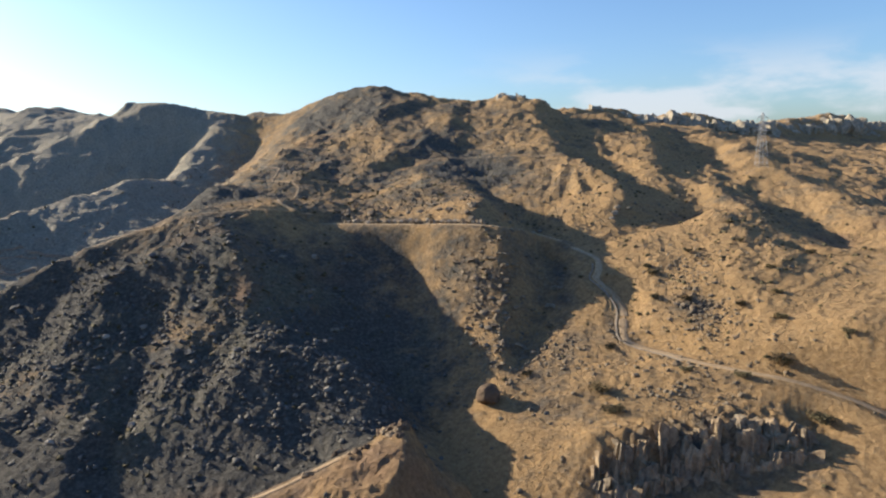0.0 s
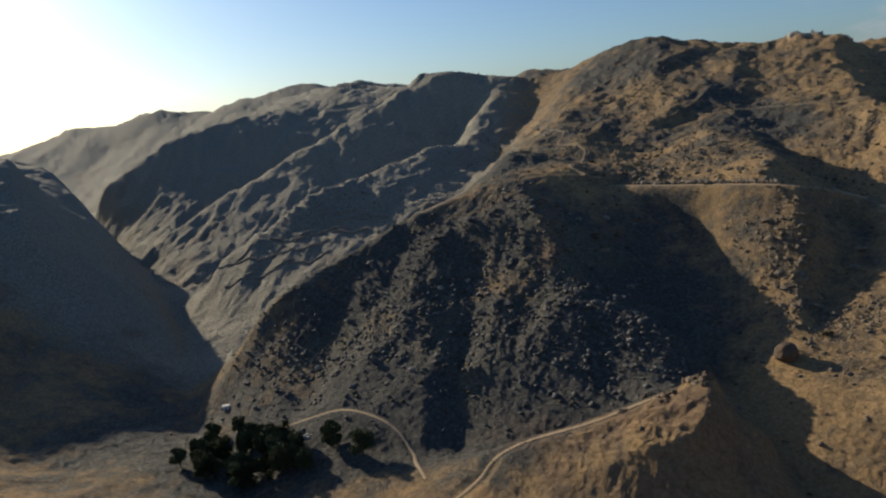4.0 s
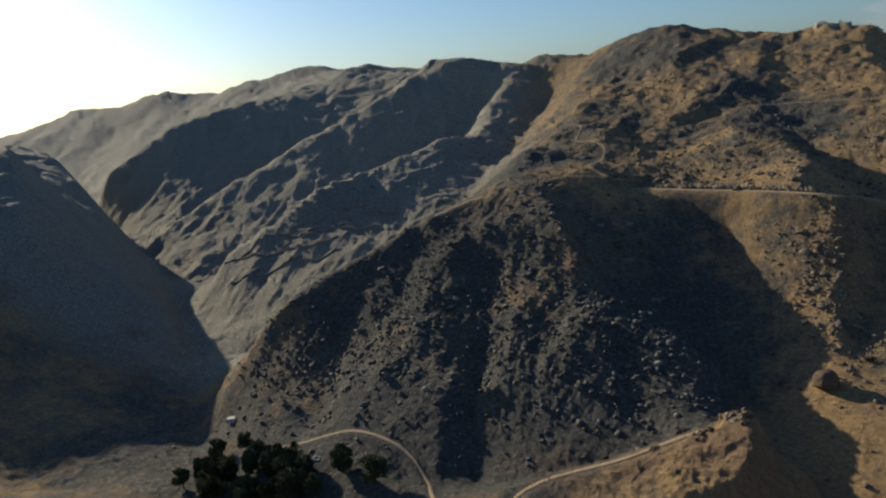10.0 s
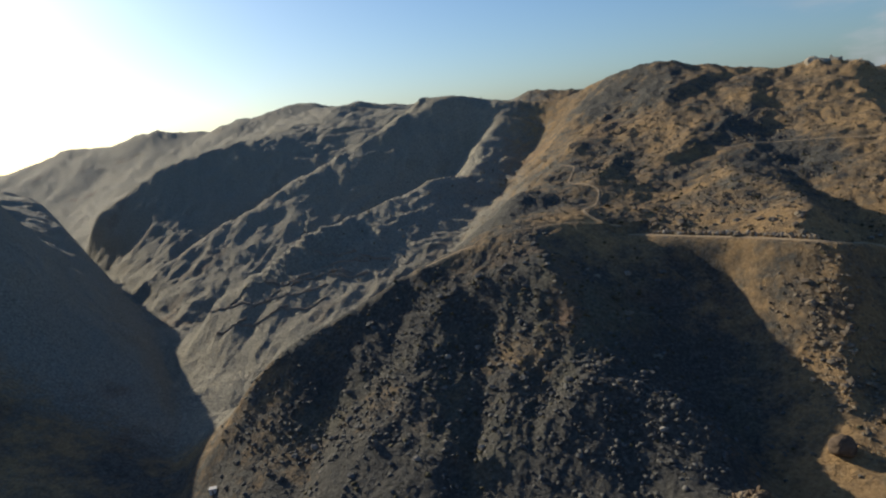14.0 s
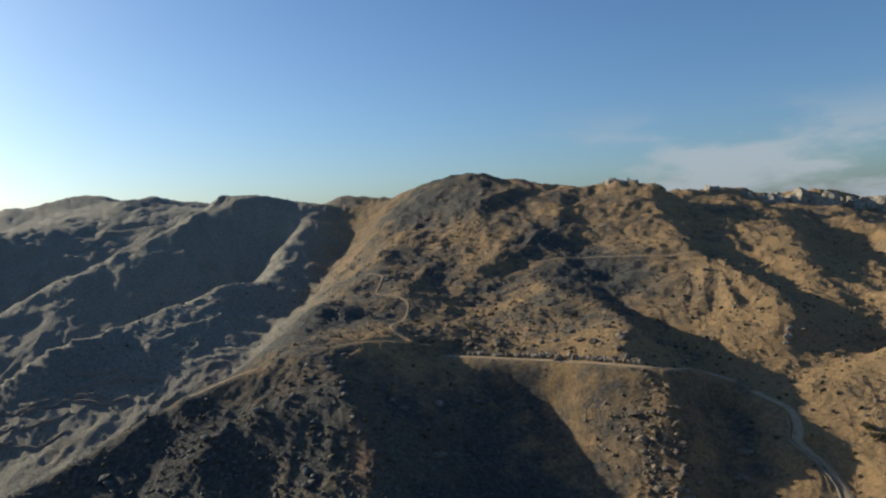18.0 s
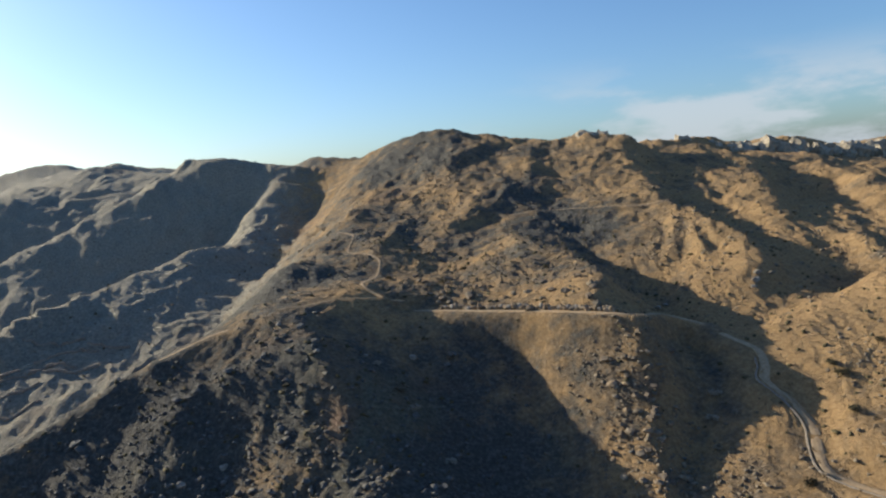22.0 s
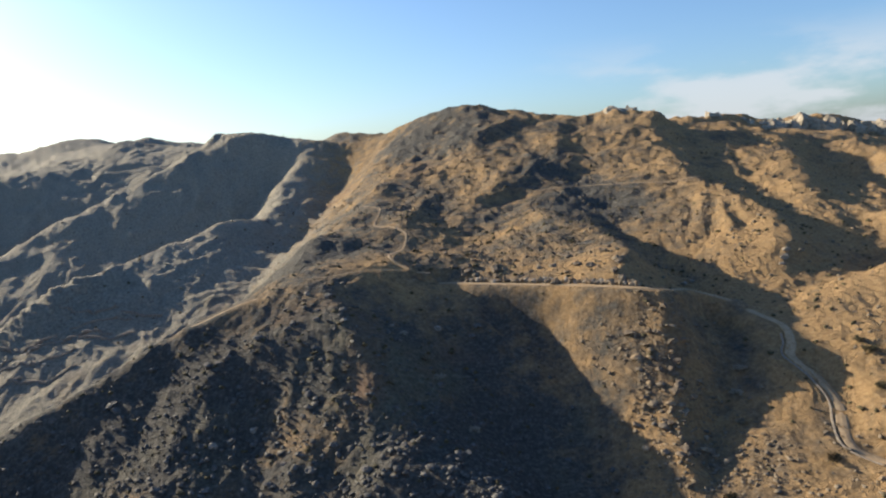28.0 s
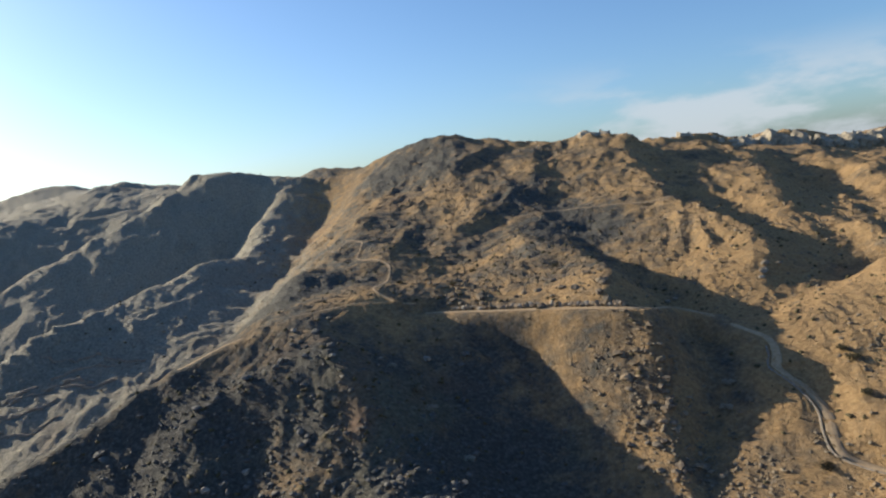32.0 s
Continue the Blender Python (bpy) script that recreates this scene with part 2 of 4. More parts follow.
# ---- plan of the land: ridges, spurs, gullies and tracks (x, y, z) ----
RIDGES = {
    "main_skyline": [(-58, 621, 160.0), (-35, 620, 168.2), (5, 580, 183.2), (28, 570, 181.4), (54, 565, 175.9), (98, 540, 164.9), (124, 515, 165.2), (139, 505, 166.9), (151, 502, 153.5), (163, 520, 152.8), (218, 560, 156.5), (236, 572, 156.4), (258, 580, 158.3), (270, 583, 146.1), (292, 585, 152.6), (320, 584, 150.6), (348, 590, 147.3), (370, 596, 126.0), (387, 600, 143.5), (427, 610, 145.2), (480, 620, 152.5), (525, 640, 148), (565, 660, 137), (760, 760, 120)],
    "crag_foot": [(172, 530, 154), (229, 545, 146), (275, 550, 142.5), (334, 560, 134), (400, 575, 129), (520, 610, 121)],
    "far_range": [(-1637, 1253, 107), (-1394, 1253, 127.3), (-1240, 1221, 144.3), (-1147, 1199, 178.6), (-1020, 1167, 169.1), (-893, 1145, 190.9), (-804, 1120, 173.9), (-741, 1095, 168.0), (-720, 1120, 195.0), (-667, 1135, 190.0), (-628, 1145, 204.6), (-565, 1167, 211.6), (-532, 1135, 194.4), (-495, 1095, 192.2), (-398, 989, 192.9), (-359, 799, 179.0)],
    "middle_range": [(-359, 799, 190.6), (-321, 799, 184), (-269, 775, 176), (-236, 725, 170.2), (-196, 648, 183.2), (-156, 642, 173.0), (-134, 642, 170.3), (-100, 632, 161.6), (-57, 665, 160), (-58, 621, 163)],
    "mesa": [(-152, 878, 166.4), (-125, 878, 180.3), (-112, 878, 183.5), (-88, 878, 175.3), (-64, 878, 174.7), (-53, 1143, 165)],
    "west_spur": [(-691, 575, 133), (-648, 560, 126), (-574, 520, 119), (-500, 470, 95), (-386, 380, 56), (-284, 290, 34), (-232, 240, 24)],
    "haze_spur_far": [(-321, 799, 184), (-370, 725, 153), (-445, 700, 153), (-495, 675, 143), (-554, 648, 115), (-611, 632, 89)],
    "terraced_spur": [(-100, 632, 164), (-125, 563, 133), (-120, 492, 112), (-149, 427, 109), (-173, 382, 101), (-197, 352, 92), (-232, 337, 70), (-268, 345, 50)],
    "near_hill": [(-4, 263, 99.5), (-20, 261, 104), (-33, 256, 104.5), (-46, 250, 104), (-62, 243, 102), (-76, 236, 98.5), (-90, 228, 93.5), (-104, 216, 86), (-118, 208, 79), (-134, 199, 72), (-147, 189, 63), (-156, 178, 49), (-158, 168, 38), (-154, 158, 30)],
    "lit_spur": [(2, 262, 97.5), (22, 250, 97), (41, 238, 98), (54, 226, 98.5), (66, 218, 98.8), (68, 213, 97), (66, 205, 88), (63, 196, 77.5), (61, 185, 70.5), (59, 172, 64.5), (57, 160, 61)],
    "rib_left": [(-34, 600, 165), (-35, 500, 137), (-36, 400, 122), (-18, 340, 112), (-20, 295, 106), (-20, 262, 106)],
    "rib_centre": [(28, 570, 187), (30, 480, 148), (28, 420, 129), (30, 375, 115), (52, 330, 112), (64, 300, 111), (68, 268, 107.5), (65, 246, 105), (60, 236, 102)],
    "rib_right": [(151, 500, 166), (140, 450, 146), (130, 397, 129), (134, 350, 119.5), (138, 311, 110.5), (138, 280, 103), (131, 268, 98), (126, 254, 90)],
    "rib_far_right": [(218, 555, 158), (224, 520, 150), (232, 491, 142), (204.5, 412, 128), (181, 350, 114.5), (166, 310, 105), (160, 290, 99)],
    "east_slope": [(292, 560, 144), (270, 418, 126), (256, 363, 115), (253, 315, 106), (247, 269, 98), (240, 237, 92)],
    "rock_rib": [(192, 302, 107), (187, 267, 100), (184, 236, 94.5), (180.4, 222, 92), (172, 206, 89), (161.1, 196.4, 89.9)],
    "east_shoulder": [(488, 600, 122), (420, 430, 112), (380, 380, 106), (400, 320, 94), (254.6, 180.3, 86.2)],
    "right_hill": [(114.0, 222.1, 90), (118.7, 228, 89), (139, 245, 90.5), (159.7, 262, 90), (184, 268, 89)],
    "knob": [(125.4, 179.1, 83.1), (128.0, 170.6, 79.2), (126.8, 164.2, 74.5)],
    "low_spur": [(26, 108, 67.5), (20, 107.5, 65), (11, 105, 61.5), (-5, 100, 56), (-22, 97, 52), (-30, 95, 49), (-45, 102, 42)],
    "spur_apron": [(26, 108, 67.5), (24, 98, 64.5), (21, 90, 61), (8, 84, 56), (-8, 84, 50)],
    "cliff_top": [(70, 121, 55), (80, 118.5, 55.5), (90, 117, 55), (100, 116, 55), (111, 115.5, 55), (122, 117, 55.5), (133, 117, 54.5)],
    "right_nose": [(173.2, 265.1, 99.5), (155.0, 209.4, 93.3), (140.7, 176.6, 86.0), (137.4, 156.5, 79.2), (137.4, 148.8, 77.5), (131.6, 138.4, 71.7)],
    "hill_rib": [(-45, 244, 104), (-36, 220, 97), (-27, 207, 89), (-22, 198, 83.5), (-23, 182, 76), (-19, 166, 71), (-13, 153, 65), (-6, 141, 58), (0, 128, 51)],
    "hill_rib_left": [(-92, 220, 88), (-94, 205, 78), (-90, 186, 66), (-92, 158, 54), (-98, 132, 42)],
    "hill_lobe": [(-19, 166, 70), (2, 158, 68), (14, 150, 65), (19, 140, 59), (21, 128, 53)],
    "hill_rib_mid": [(-80, 205, 81), (-77, 188, 72), (-74, 165, 61), (-68, 146, 55), (-62, 131, 50), (-58, 118, 45)],
    "range_spur": [(-196, 648, 172), (-228, 622, 154), (-270, 590, 130), (-330, 545, 97), (-390, 500, 62), (-440, 470, 34)],
    "zigzag_rib": [(-36, 400, 122), (-50, 350, 114), (-60, 300, 108), (-62, 255, 101)],
    "far_right_bank": [(296, 520, 140), (289, 480, 131), (262, 425, 119), (236, 365, 109), (222, 330, 104)],
    "east_bank": [(146.3, 136.4, 77.7), (153.0, 127.1, 77.7), (176, 119, 77), (210, 100, 68)],
    "east_rise": [(205, 188, 90), (192, 160, 87.5), (186, 140, 84)],
}
GULLIES = {
    "west_valley": [(-80, 60, 28), (-120, 112, 30), (-145, 134, 26), (-172, 161, 22), (-209, 212, 18), (-260, 278, 16), (-334, 366, 16), (-447, 480, 18), (-600, 600, 18), (-800, 700, 16), (-1100, 850, 12)],
    "terrace_gully": [(-65, 618, 157), (-82, 560, 122), (-90, 470, 101), (-98, 390, 87), (-110, 310, 70), (-150, 260, 44), (-205, 250, 16)],
    "range_gully_far": [(-240, 700, 150), (-300, 640, 112), (-370, 590, 74), (-440, 545, 42), (-500, 525, 26)],
    "terrace_foot": [(-300, 338, 20), (-282, 318, 20), (-256, 300, 22), (-228, 284, 24), (-196, 268, 28)],
    "range_gully": [(-140, 600, 128), (-172, 520, 72), (-205, 455, 42), (-240, 415, 31), (-280, 395, 22), (-335, 405, 17)],
    "bowl": [(-14, 252, 98), (-6, 236, 87), (4, 215, 75), (14, 195, 63), (24, 172, 54), (31, 155, 49), (36, 138, 46), (40, 120, 42), (44, 104, 38), (52, 84, 33), (60, 40, 26)],
    "bowl_right": [(22, 244, 87), (32, 238, 85), (34, 230, 80), (35, 214, 71), (36, 198, 63), (38, 182, 57), (41, 166, 53)],
    "dark_gully": [(92, 450, 141), (82, 390, 118), (86, 335, 101), (91, 295, 92), (92, 262, 86), (92, 238, 84), (86, 213, 79), (80, 200, 72), (75, 190, 66), (68, 178, 62), (60, 158, 59), (52, 146, 57)],
    "gully_right": [(160, 436, 129), (163, 384, 119), (164, 347, 110.5), (157, 302, 102.5), (148, 276, 96), (130, 250, 89), (112, 233, 86.5)],
    "gully_far_right": [(262, 490, 132), (254, 470, 127), (240, 430, 119), (214, 375, 111.5), (194, 331, 106.5), (186, 300, 101), (182, 285, 96)],
    "hollow": [(221, 315, 98), (223, 279, 91), (223, 252, 86), (211, 217, 82), (196, 200, 84)],
    "pylon_gully": [(316, 462, 125), (314, 403, 113), (296, 327, 100), (279, 272, 90)],
    "cutting_foot": [(98, 372, 116), (104, 345, 109), (108, 315, 102), (108, 290, 96)],
    "nose_gully": [(131.6, 195.2, 87.0), (124, 186, 82)],
    "road_side": [(99, 222, 87.5), (100, 212, 85.3), (97, 204, 82.5), (95, 195, 78.5), (95, 183, 71.5), (93, 172, 66), (92, 163, 63.4), (98, 154, 62)],
    "hill_gully": [(-70, 225, 92), (-65, 210, 83), (-60, 185, 69), (-56, 160, 57), (-51, 140, 50), (-47, 125, 45), (-45, 110, 38)],
    "hill_gully_left": [(-118, 196, 67), (-112, 172, 51), (-109, 150, 42), (-112, 138, 37)],
    "cliff_foot": [(62, 104, 43), (73, 109, 44), (92.5, 109, 45), (110, 107, 47.5), (124, 106, 50.5)],
    "low_bank": [(148, 94, 49), (160, 85, 50), (176, 78, 52)],
    "low_face": [(40, 112, 49), (33, 101, 50), (30, 88, 48), (17, 72, 46), (-10, 68, 41)],
    "rib_gap": [(0, 540, 158), (0, 470, 136), (0, 400, 118), (8, 340, 106), (18, 290, 101)],
    "behind_range": [(-320, 860, 150), (-240, 800, 140), (-190, 740, 138), (-140, 720, 136), (-80, 730, 136), (-20, 720, 140)],
    "behind": [(0, 30, 22), (120, 20, 20), (-60, -20, 22), (60, -80, 22)],
}
FACES = {
    "west_slope": [(-440, 350, 138), (-353, 269, 102), (-319, 229, 72), (-280, 185, 48), (-239, 142, 36), (-205, 106, 32), (-180, 108, 29)],
    # added high ground, out of view, raised to throw shade on the valley
    "west_shade_hill": [(-530, 380, 152), (-600, 300, 158), (-900, 350, 175), (-400, -100, 125)],
    "south_hills": [(-250, -260, 120), (0, -320, 130), (250, -260, 110), (420, -60, 90)],
    "hill_face": [(-98, 150, 50), (-70, 150, 57), (-47, 138, 56)],
    "hill_foot": [(-100, 116, 38), (-75, 111, 39), (-45, 108, 40), (-20, 113, 44), (5, 119, 49)],
    "hill_middle": [(-60, 215, 90), (-50, 190, 72), (-40, 160, 62)],
    "far_plain": [(-4000, 1500, 60), (-2500, 3500, 90), (0, 3800, 100), (2500, 3200, 90), (3800, 800, 60)],
}
TRACKS = {
    "lower_track": (3.1, [(95.0, 231.8, 90.7), (99.4, 220.8, 88.6), (103.5, 211.7, 86.1), (101.8, 203.6, 82.7), (99.0, 198.0, 80.2), (101.8, 189.4, 76.0), (102.7, 180.7, 71.3), (100.0, 173.3, 67.0), (98.6, 166.7, 64.6), (101.8, 160.9, 63.0), (107.4, 152.5, 62.9), (112.0, 144.5, 63.6), (121.5, 133.6, 64.3), (130.2, 127.0, 63.0), (139.4, 119.7, 59.4), (146.3, 113.0, 55.5), (155, 100, 50)]),
    "upper_track": (2.9, [(-6, 262.5, 98), (2, 261, 97.8), (22, 250, 98), (41, 238, 98.6), (54, 227, 99.2), (64, 221, 99), (73, 226, 97), (82.8, 234.4, 94.5), (95.0, 231.8, 90.7)]),
    "crest_path": (1.1, [(-50, 249, 103.6), (-34, 256, 104.3), (-20, 261, 102.6), (-6, 262.5, 98)]),
    "hill_path": (1.8, [(-86, 229, 94), (-76, 235, 97.5), (-66, 240, 100.5)]),
    "high_track": (1.9, [(52, 393, 123), (60, 393, 123), (77, 394, 123), (95, 385, 123), (111, 375, 124), (128, 370, 124), (136, 372, 125)]),
    "zigzag_track": (1.3, [(-14, 262, 101), (-22, 275, 104), (-19, 295, 107), (-17, 318, 110), (-24, 334, 112.5), (-34, 348, 115), (-33, 372, 118.5), (-48, 392, 118), (-66, 398, 114)]),
    "far_track": (3.0, [(-340, 712, 90), (-300, 712, 96), (-270, 708, 100), (-230, 700, 108)]),
    "valley_track": (1.5, [(15, 106.6, 62.2), (9, 105, 60.5), (-5, 100.5, 56.3), (-22, 97, 52), (-30, 94, 48.5), (-34, 88, 45), (-42, 80, 41)]),
    "grove_track": (1.3, [(-50, 94, 36.5), (-56, 104, 38), (-59, 110, 40), (-69, 120, 42), (-87, 128, 42), (-100, 130, 39), (-117, 130, 34.5)]),
    "east_track": (3.0, [(176.1, 197.8, 86.0), (181.8, 189.7, 86.2), (194.5, 184.6, 85.8), (220.7, 174.4, 85.3)]),
}


def dense(points, step):
    """Evenly spaced points along a smooth line through the given ones."""
    p = np.array(points, float)
    q = np.vstack([2 * p[0] - p[1], p, 2 * p[-1] - p[-2]])
    out = []
    for i in range(1, len(q) - 2):
        n = max(2, int(np.linalg.norm(q[i + 1] - q[i]) / step))
        u = np.linspace(0, 1, n, endpoint=False)[:, None]
        a, b, c, d = q[i - 1], q[i], q[i + 1], q[i + 2]
        out.append(0.5 * (2 * b + (c - a) * u + (2 * a - 5 * b + 4 * c - d) * u ** 2 + (3 * b - a - 3 * c + d) * u ** 3))
    return np.vstack(out + [p[-1:]])


# The land is relaxed between those lines on a polar grid round the middle of the path, finer near than far.
CX, CY = 5.0, -30.0
R0, R1 = 30.0, 4600.0


def relax():
    h = None
    for cols in (90, 180, 360, 720):
        step = 2 * math.pi / cols
        rows = int(math.log(R1 / R0) / step) + 2
        total, count = np.zeros((rows, cols)), np.zeros((rows, cols))
        for group in (RIDGES, GULLIES, FACES):
            for pts in group.values():
                d = dense(pts, 1.2 if cols == 720 else 3.0)
                r = np.hypot(d[:, 0] - CX, d[:, 1] - CY)
                a = np.arctan2(d[:, 0] - CX, d[:, 1] - CY)
                i = np.clip(np.round(np.log(np.maximum(r, R0) / R0) / step).astype(int), 0, rows - 1)
                j = np.round((a + math.pi) / step).astype(int) % cols
                np.add.at(total, (i, j), d[:, 2])
                np.add.at(count, (i, j), 1)
        known = count > 0
        value = total / np.maximum(count, 1)
        if h is None:
            h = np.full((rows, cols), 80.0)
        else:
            ii = np.clip(np.arange(rows) / 2, 0, h.shape[0] - 1.001)
            lo = ii.astype(int)
            w = (ii - lo)[:, None]
            h = h[lo] * (1 - w) + h[np.minimum(lo + 1, h.shape[0] - 1)] * w
            h = np.repeat(h, 2, axis=1)
            h[:, 1::2] = 0.5 * (h[:, ::2] + np.roll(h[:, ::2], -1, axis=1))
        h[known] = value[known]
        for _ in range(400 if cols < 720 else 160):
            up, down = np.vstack([h[:1], h[:-1]]), np.vstack([h[1:], h[-1:]])
            h = 0.25 * (up + down + np.roll(h, 1, 1) + np.roll(h, -1, 1))
            h[known] = value[known]
    for _ in range(3):
        up, down = np.vstack([h[:1], h[:-1]]), np.vstack([h[1:], h[-1:]])
        h = 0.5 * h + 0.125 * (up + down + np.roll(h, 1, 1) + np.roll(h, -1, 1))
    return h


LAND = relax()
rng = np.random.default_rng(7)
TABLE = rng.random((256, 256))


def value_noise(x, y):
    """Smooth gradient noise, about -0.5 to 0.5."""
    xi, yi = np.floor(x).astype(int), np.floor(y).astype(int)
    fx, fy = x - xi, y - yi
    u, v = fx * fx * fx * (fx * (6 * fx - 15) + 10), fy * fy * fy * (fy * (6 * fy - 15) + 10)

    def corner(i, j):
        g = TABLE[(xi + i) & 255, (yi + j) & 255] * 6.2831853
        return np.cos(g) * (fx - i) + np.sin(g) * (fy - j)

    a, b, c, d = corner(0, 0), corner(1, 0), corner(0, 1), corner(1, 1)
    return 0.75 * ((a + (b - a) * u) * (1 - v) + (c + (d - c) * u) * v)


def fractal(x, y, size, octaves, ridged=False, gain=0.5):
    out, amp = np.zeros_like(x), 1.0
    for o in range(octaves):
        c, s = math.cos(o * 1.3 + 0.4), math.sin(o * 1.3 + 0.4)
        k = 2.03 ** o / size
        n = value_noise((c * x + s * y) * k + 31.7 * o, (c * y - s * x) * k + 17.3 * o)
        out += amp * ((0.5 - 2 * np.abs(n)) if ridged else 2 * n)
        amp *= gain
    return out


def base_height(x, y):
    step = 2 * math.pi / 720
    r, a = np.hypot(x - CX, y - CY), np.arctan2(x - CX, y - CY)
    fi = np.clip(np.log(np.maximum(r, R0) / R0) / step, 0, LAND.shape[0] - 1.001)
    fj = (a + math.pi) / step
    i, j = fi.astype(int), np.floor(fj).astype(int)
    u, v = fi - i, fj - j
    i2, j, j2 = i + 1, j % 720, (j + 1) % 720
    return (LAND[i, j] * (1 - u) + LAND[i2, j] * u) * (1 - v) + (LAND[i, j2] * (1 - u) + LAND[i2, j2] * u) * v


TRACK_LINES = {k: (w, dense(p, 1.0)) for k, (w, p) in TRACKS.items()}
ON_SLOPE = ("high_track", "zigzag_track", "hill_path", "crest_path", "far_track", "grove_track")


def height(x, y, tracks=True):
    """The ground's height, with its relief and the benches cut for the tracks."""
    x, y = np.asarray(x, float), np.asarray(y, float)
    r = np.hypot(x - CX, y - CY)
    grow = np.clip(r / 300, 0.45, 1.7)
    wx, wy = x + 9 * fractal(x, y, 70, 2), y + 9 * fractal(x + 400, y, 70, 2)
    z = base_height(x, y)
    w = np.clip((r - 15) / 50, 0, 1)
    z = z * w + LAND[12].mean() * (1 - w)   # a plain hollow under the flight
    z = z + grow * 2.4 * fractal(wx, wy, 52, 3, True) + 0.9 * np.maximum(grow, 0.75) * fractal(wx, wy, 17, 3, True)
    up = np.clip((y - 262) / 50, 0, 1) * np.clip((620 - y) / 120, 0, 1)
    z = z + up * (3.6 * (fractal(wx + 90, wy * 0.5, 46, 3, True) - 0.35) + 0.9 * (fractal(wx, wy * 0.7 + 50, 16, 3, True) - 0.3))
    z = z + 0.55 * np.clip(r / 220, 0.7, 1.5) * fractal(wx, wy, 5.0, 4, True, 0.6)
    # long ribs and gullies on the western range, rough crags along the eastern skyline
    west = np.clip((y - 430) / 160, 0, 1) * np.clip((-70 - x) / 90, 0, 1) * np.clip((900 - y) / 100, 0, 1)
    z = z + west * np.clip((586 - 0.6 * x - y) / 60, 0.15, 1) * (7 * (fractal(wx + 0.5 * y, wy * 0.6, 110, 3, True) - 0.35) + 2.5 * (fractal(wx, wy, 34, 3, True) - 0.3))
    east = np.clip((x - 150) / 50, 0, 1) * np.clip(1 - np.abs(y - 535 - 0.14 * x) / 45, 0, 1)
    z = z + east * 6 * fractal(wx, wy * 0.6, 34, 3, True)
    # stony ribs running down the near hill
    hill = np.exp(-(((x + 50) / 70) ** 2 + ((y - 178) / 45) ** 2) ** 2)
    z = z + hill * (3.6 * (fractal(wx, wy * 0.4, 30, 3, True) - 0.3) + 1.2 * (fractal(wx, wy * 0.6, 9, 3, True) - 0.3))
    # the slabby face below the lower track
    face = np.clip(1.5 - np.hypot((x - 98) / 30, (y - 114) / 13) * 1.4, 0, 1)
    lean = x + 0.55 * y
    z = z + face * (3.6 * (fractal(lean, 0.2 * y, 6.0, 3, True, 0.6) - 0.3) + 1.3 * fractal(x, y, 3.0, 3, True))
    # bedding showing on the low spur's face
    low = np.exp(-(((x - 8) / 26) ** 2 + ((y - 92) / 12) ** 2) ** 2)
    z = z + low * (1.1 * fractal(0.25 * x, y + 0.3 * x, 4.0, 3, True) + 0.9 * fractal(x, y, 6.0, 3, True))
    # the far ranges' own ribs
    z = z + np.clip((r - 750) / 300, 0, 1) * 10 * (fractal(x + 0.4 * y, 0.6 * y, 170, 4, True) - 0.35)
    # old field terraces, stepped into the slope
    k = np.clip(1.6 - np.hypot((x + 212 + 0.5 * (y - 350)) / 55, (y - 350) / 32) * 1.3, 0, 1)
    step = z / 3.0 + 0.5 * fractal(x, y, 25, 2)
    f = step - np.floor(step)
    z = z + k * 3.0 * (np.clip((f - 0.78) / 0.22, 0, 1) - f)
    if tracks:
        near = (r < 1000)
        if near.any():
            for w, line in TRACK_LINES.values():
                lo, hi = line.min(0) - 14, line.max(0) + 14
                box = np.nonzero((x > lo[0]) & (x < hi[0]) & (y > lo[1]) & (y < hi[1]))[0]
                for part in np.array_split(box, max(1, len(box) // 20000)):
                    if not len(part):
                        continue
                    d2 = (x[part, None] - line[None, :, 0]) ** 2 + (y[part, None] - line[None, :, 1]) ** 2
                    k = d2.argmin(1)
                    d = np.sqrt(d2[np.arange(len(part)), k])
                    t = np.clip((d - 0.6 * w) / (2.4 * w), 0, 1)
                    t = t * t * (3 - 2 * t)
                    z[part] = line[k, 2] * (1 - t) + z[part] * t
    return z


def settle(line):
    """A path laid on the slope as it is, evened out along its way."""
    z = height(line[:, 0], line[:, 1], False)
    n = 13
    line[:, 2] = np.convolve(np.pad(z, n // 2, mode="edge"), np.ones(n) / n, mode="valid")


for key in ON_SLOPE:
    settle(TRACK_LINES[key][1])
low_line = TRACK_LINES["lower_track"][1]
planned = low_line[:, 2].copy()
settle(low_line)
sink = 0.5 * np.clip(np.arange(len(planned)) / 18, 0, 1)
low_line[:, 2] = planned + sink * (low_line[:, 2] - planned)


def sheet(name, x, y, z, rows, cols, closed):
    """A grid mesh from arrays of corners."""
    me = bpy.data.meshes.new(name)
    me.vertices.add(rows * cols)
    me.vertices.foreach_set("co", np.stack([x, y, z], 1).astype(np.float32).ravel())
    i, j = np.meshgrid(np.arange(rows - 1), np.arange(cols if closed else cols - 1), indexing="ij")
    a, b = (i * cols + j).ravel(), (i * cols + (j + 1) % cols).ravel()
    quads = np.stack([a, b, b + cols, a + cols], 1).astype(np.int32)
    n = len(quads)
    me.loops.add(n * 4)
    me.loops.foreach_set("vertex_index", quads[:, ::-1].ravel())
    me.polygons.add(n)
    me.polygons.foreach_set("loop_start", np.arange(0, n * 4, 4, dtype=np.int32))
    me.polygons.foreach_set("use_smooth", np.ones(n, dtype=bool))
    me.update(calc_edges=True)
    return me


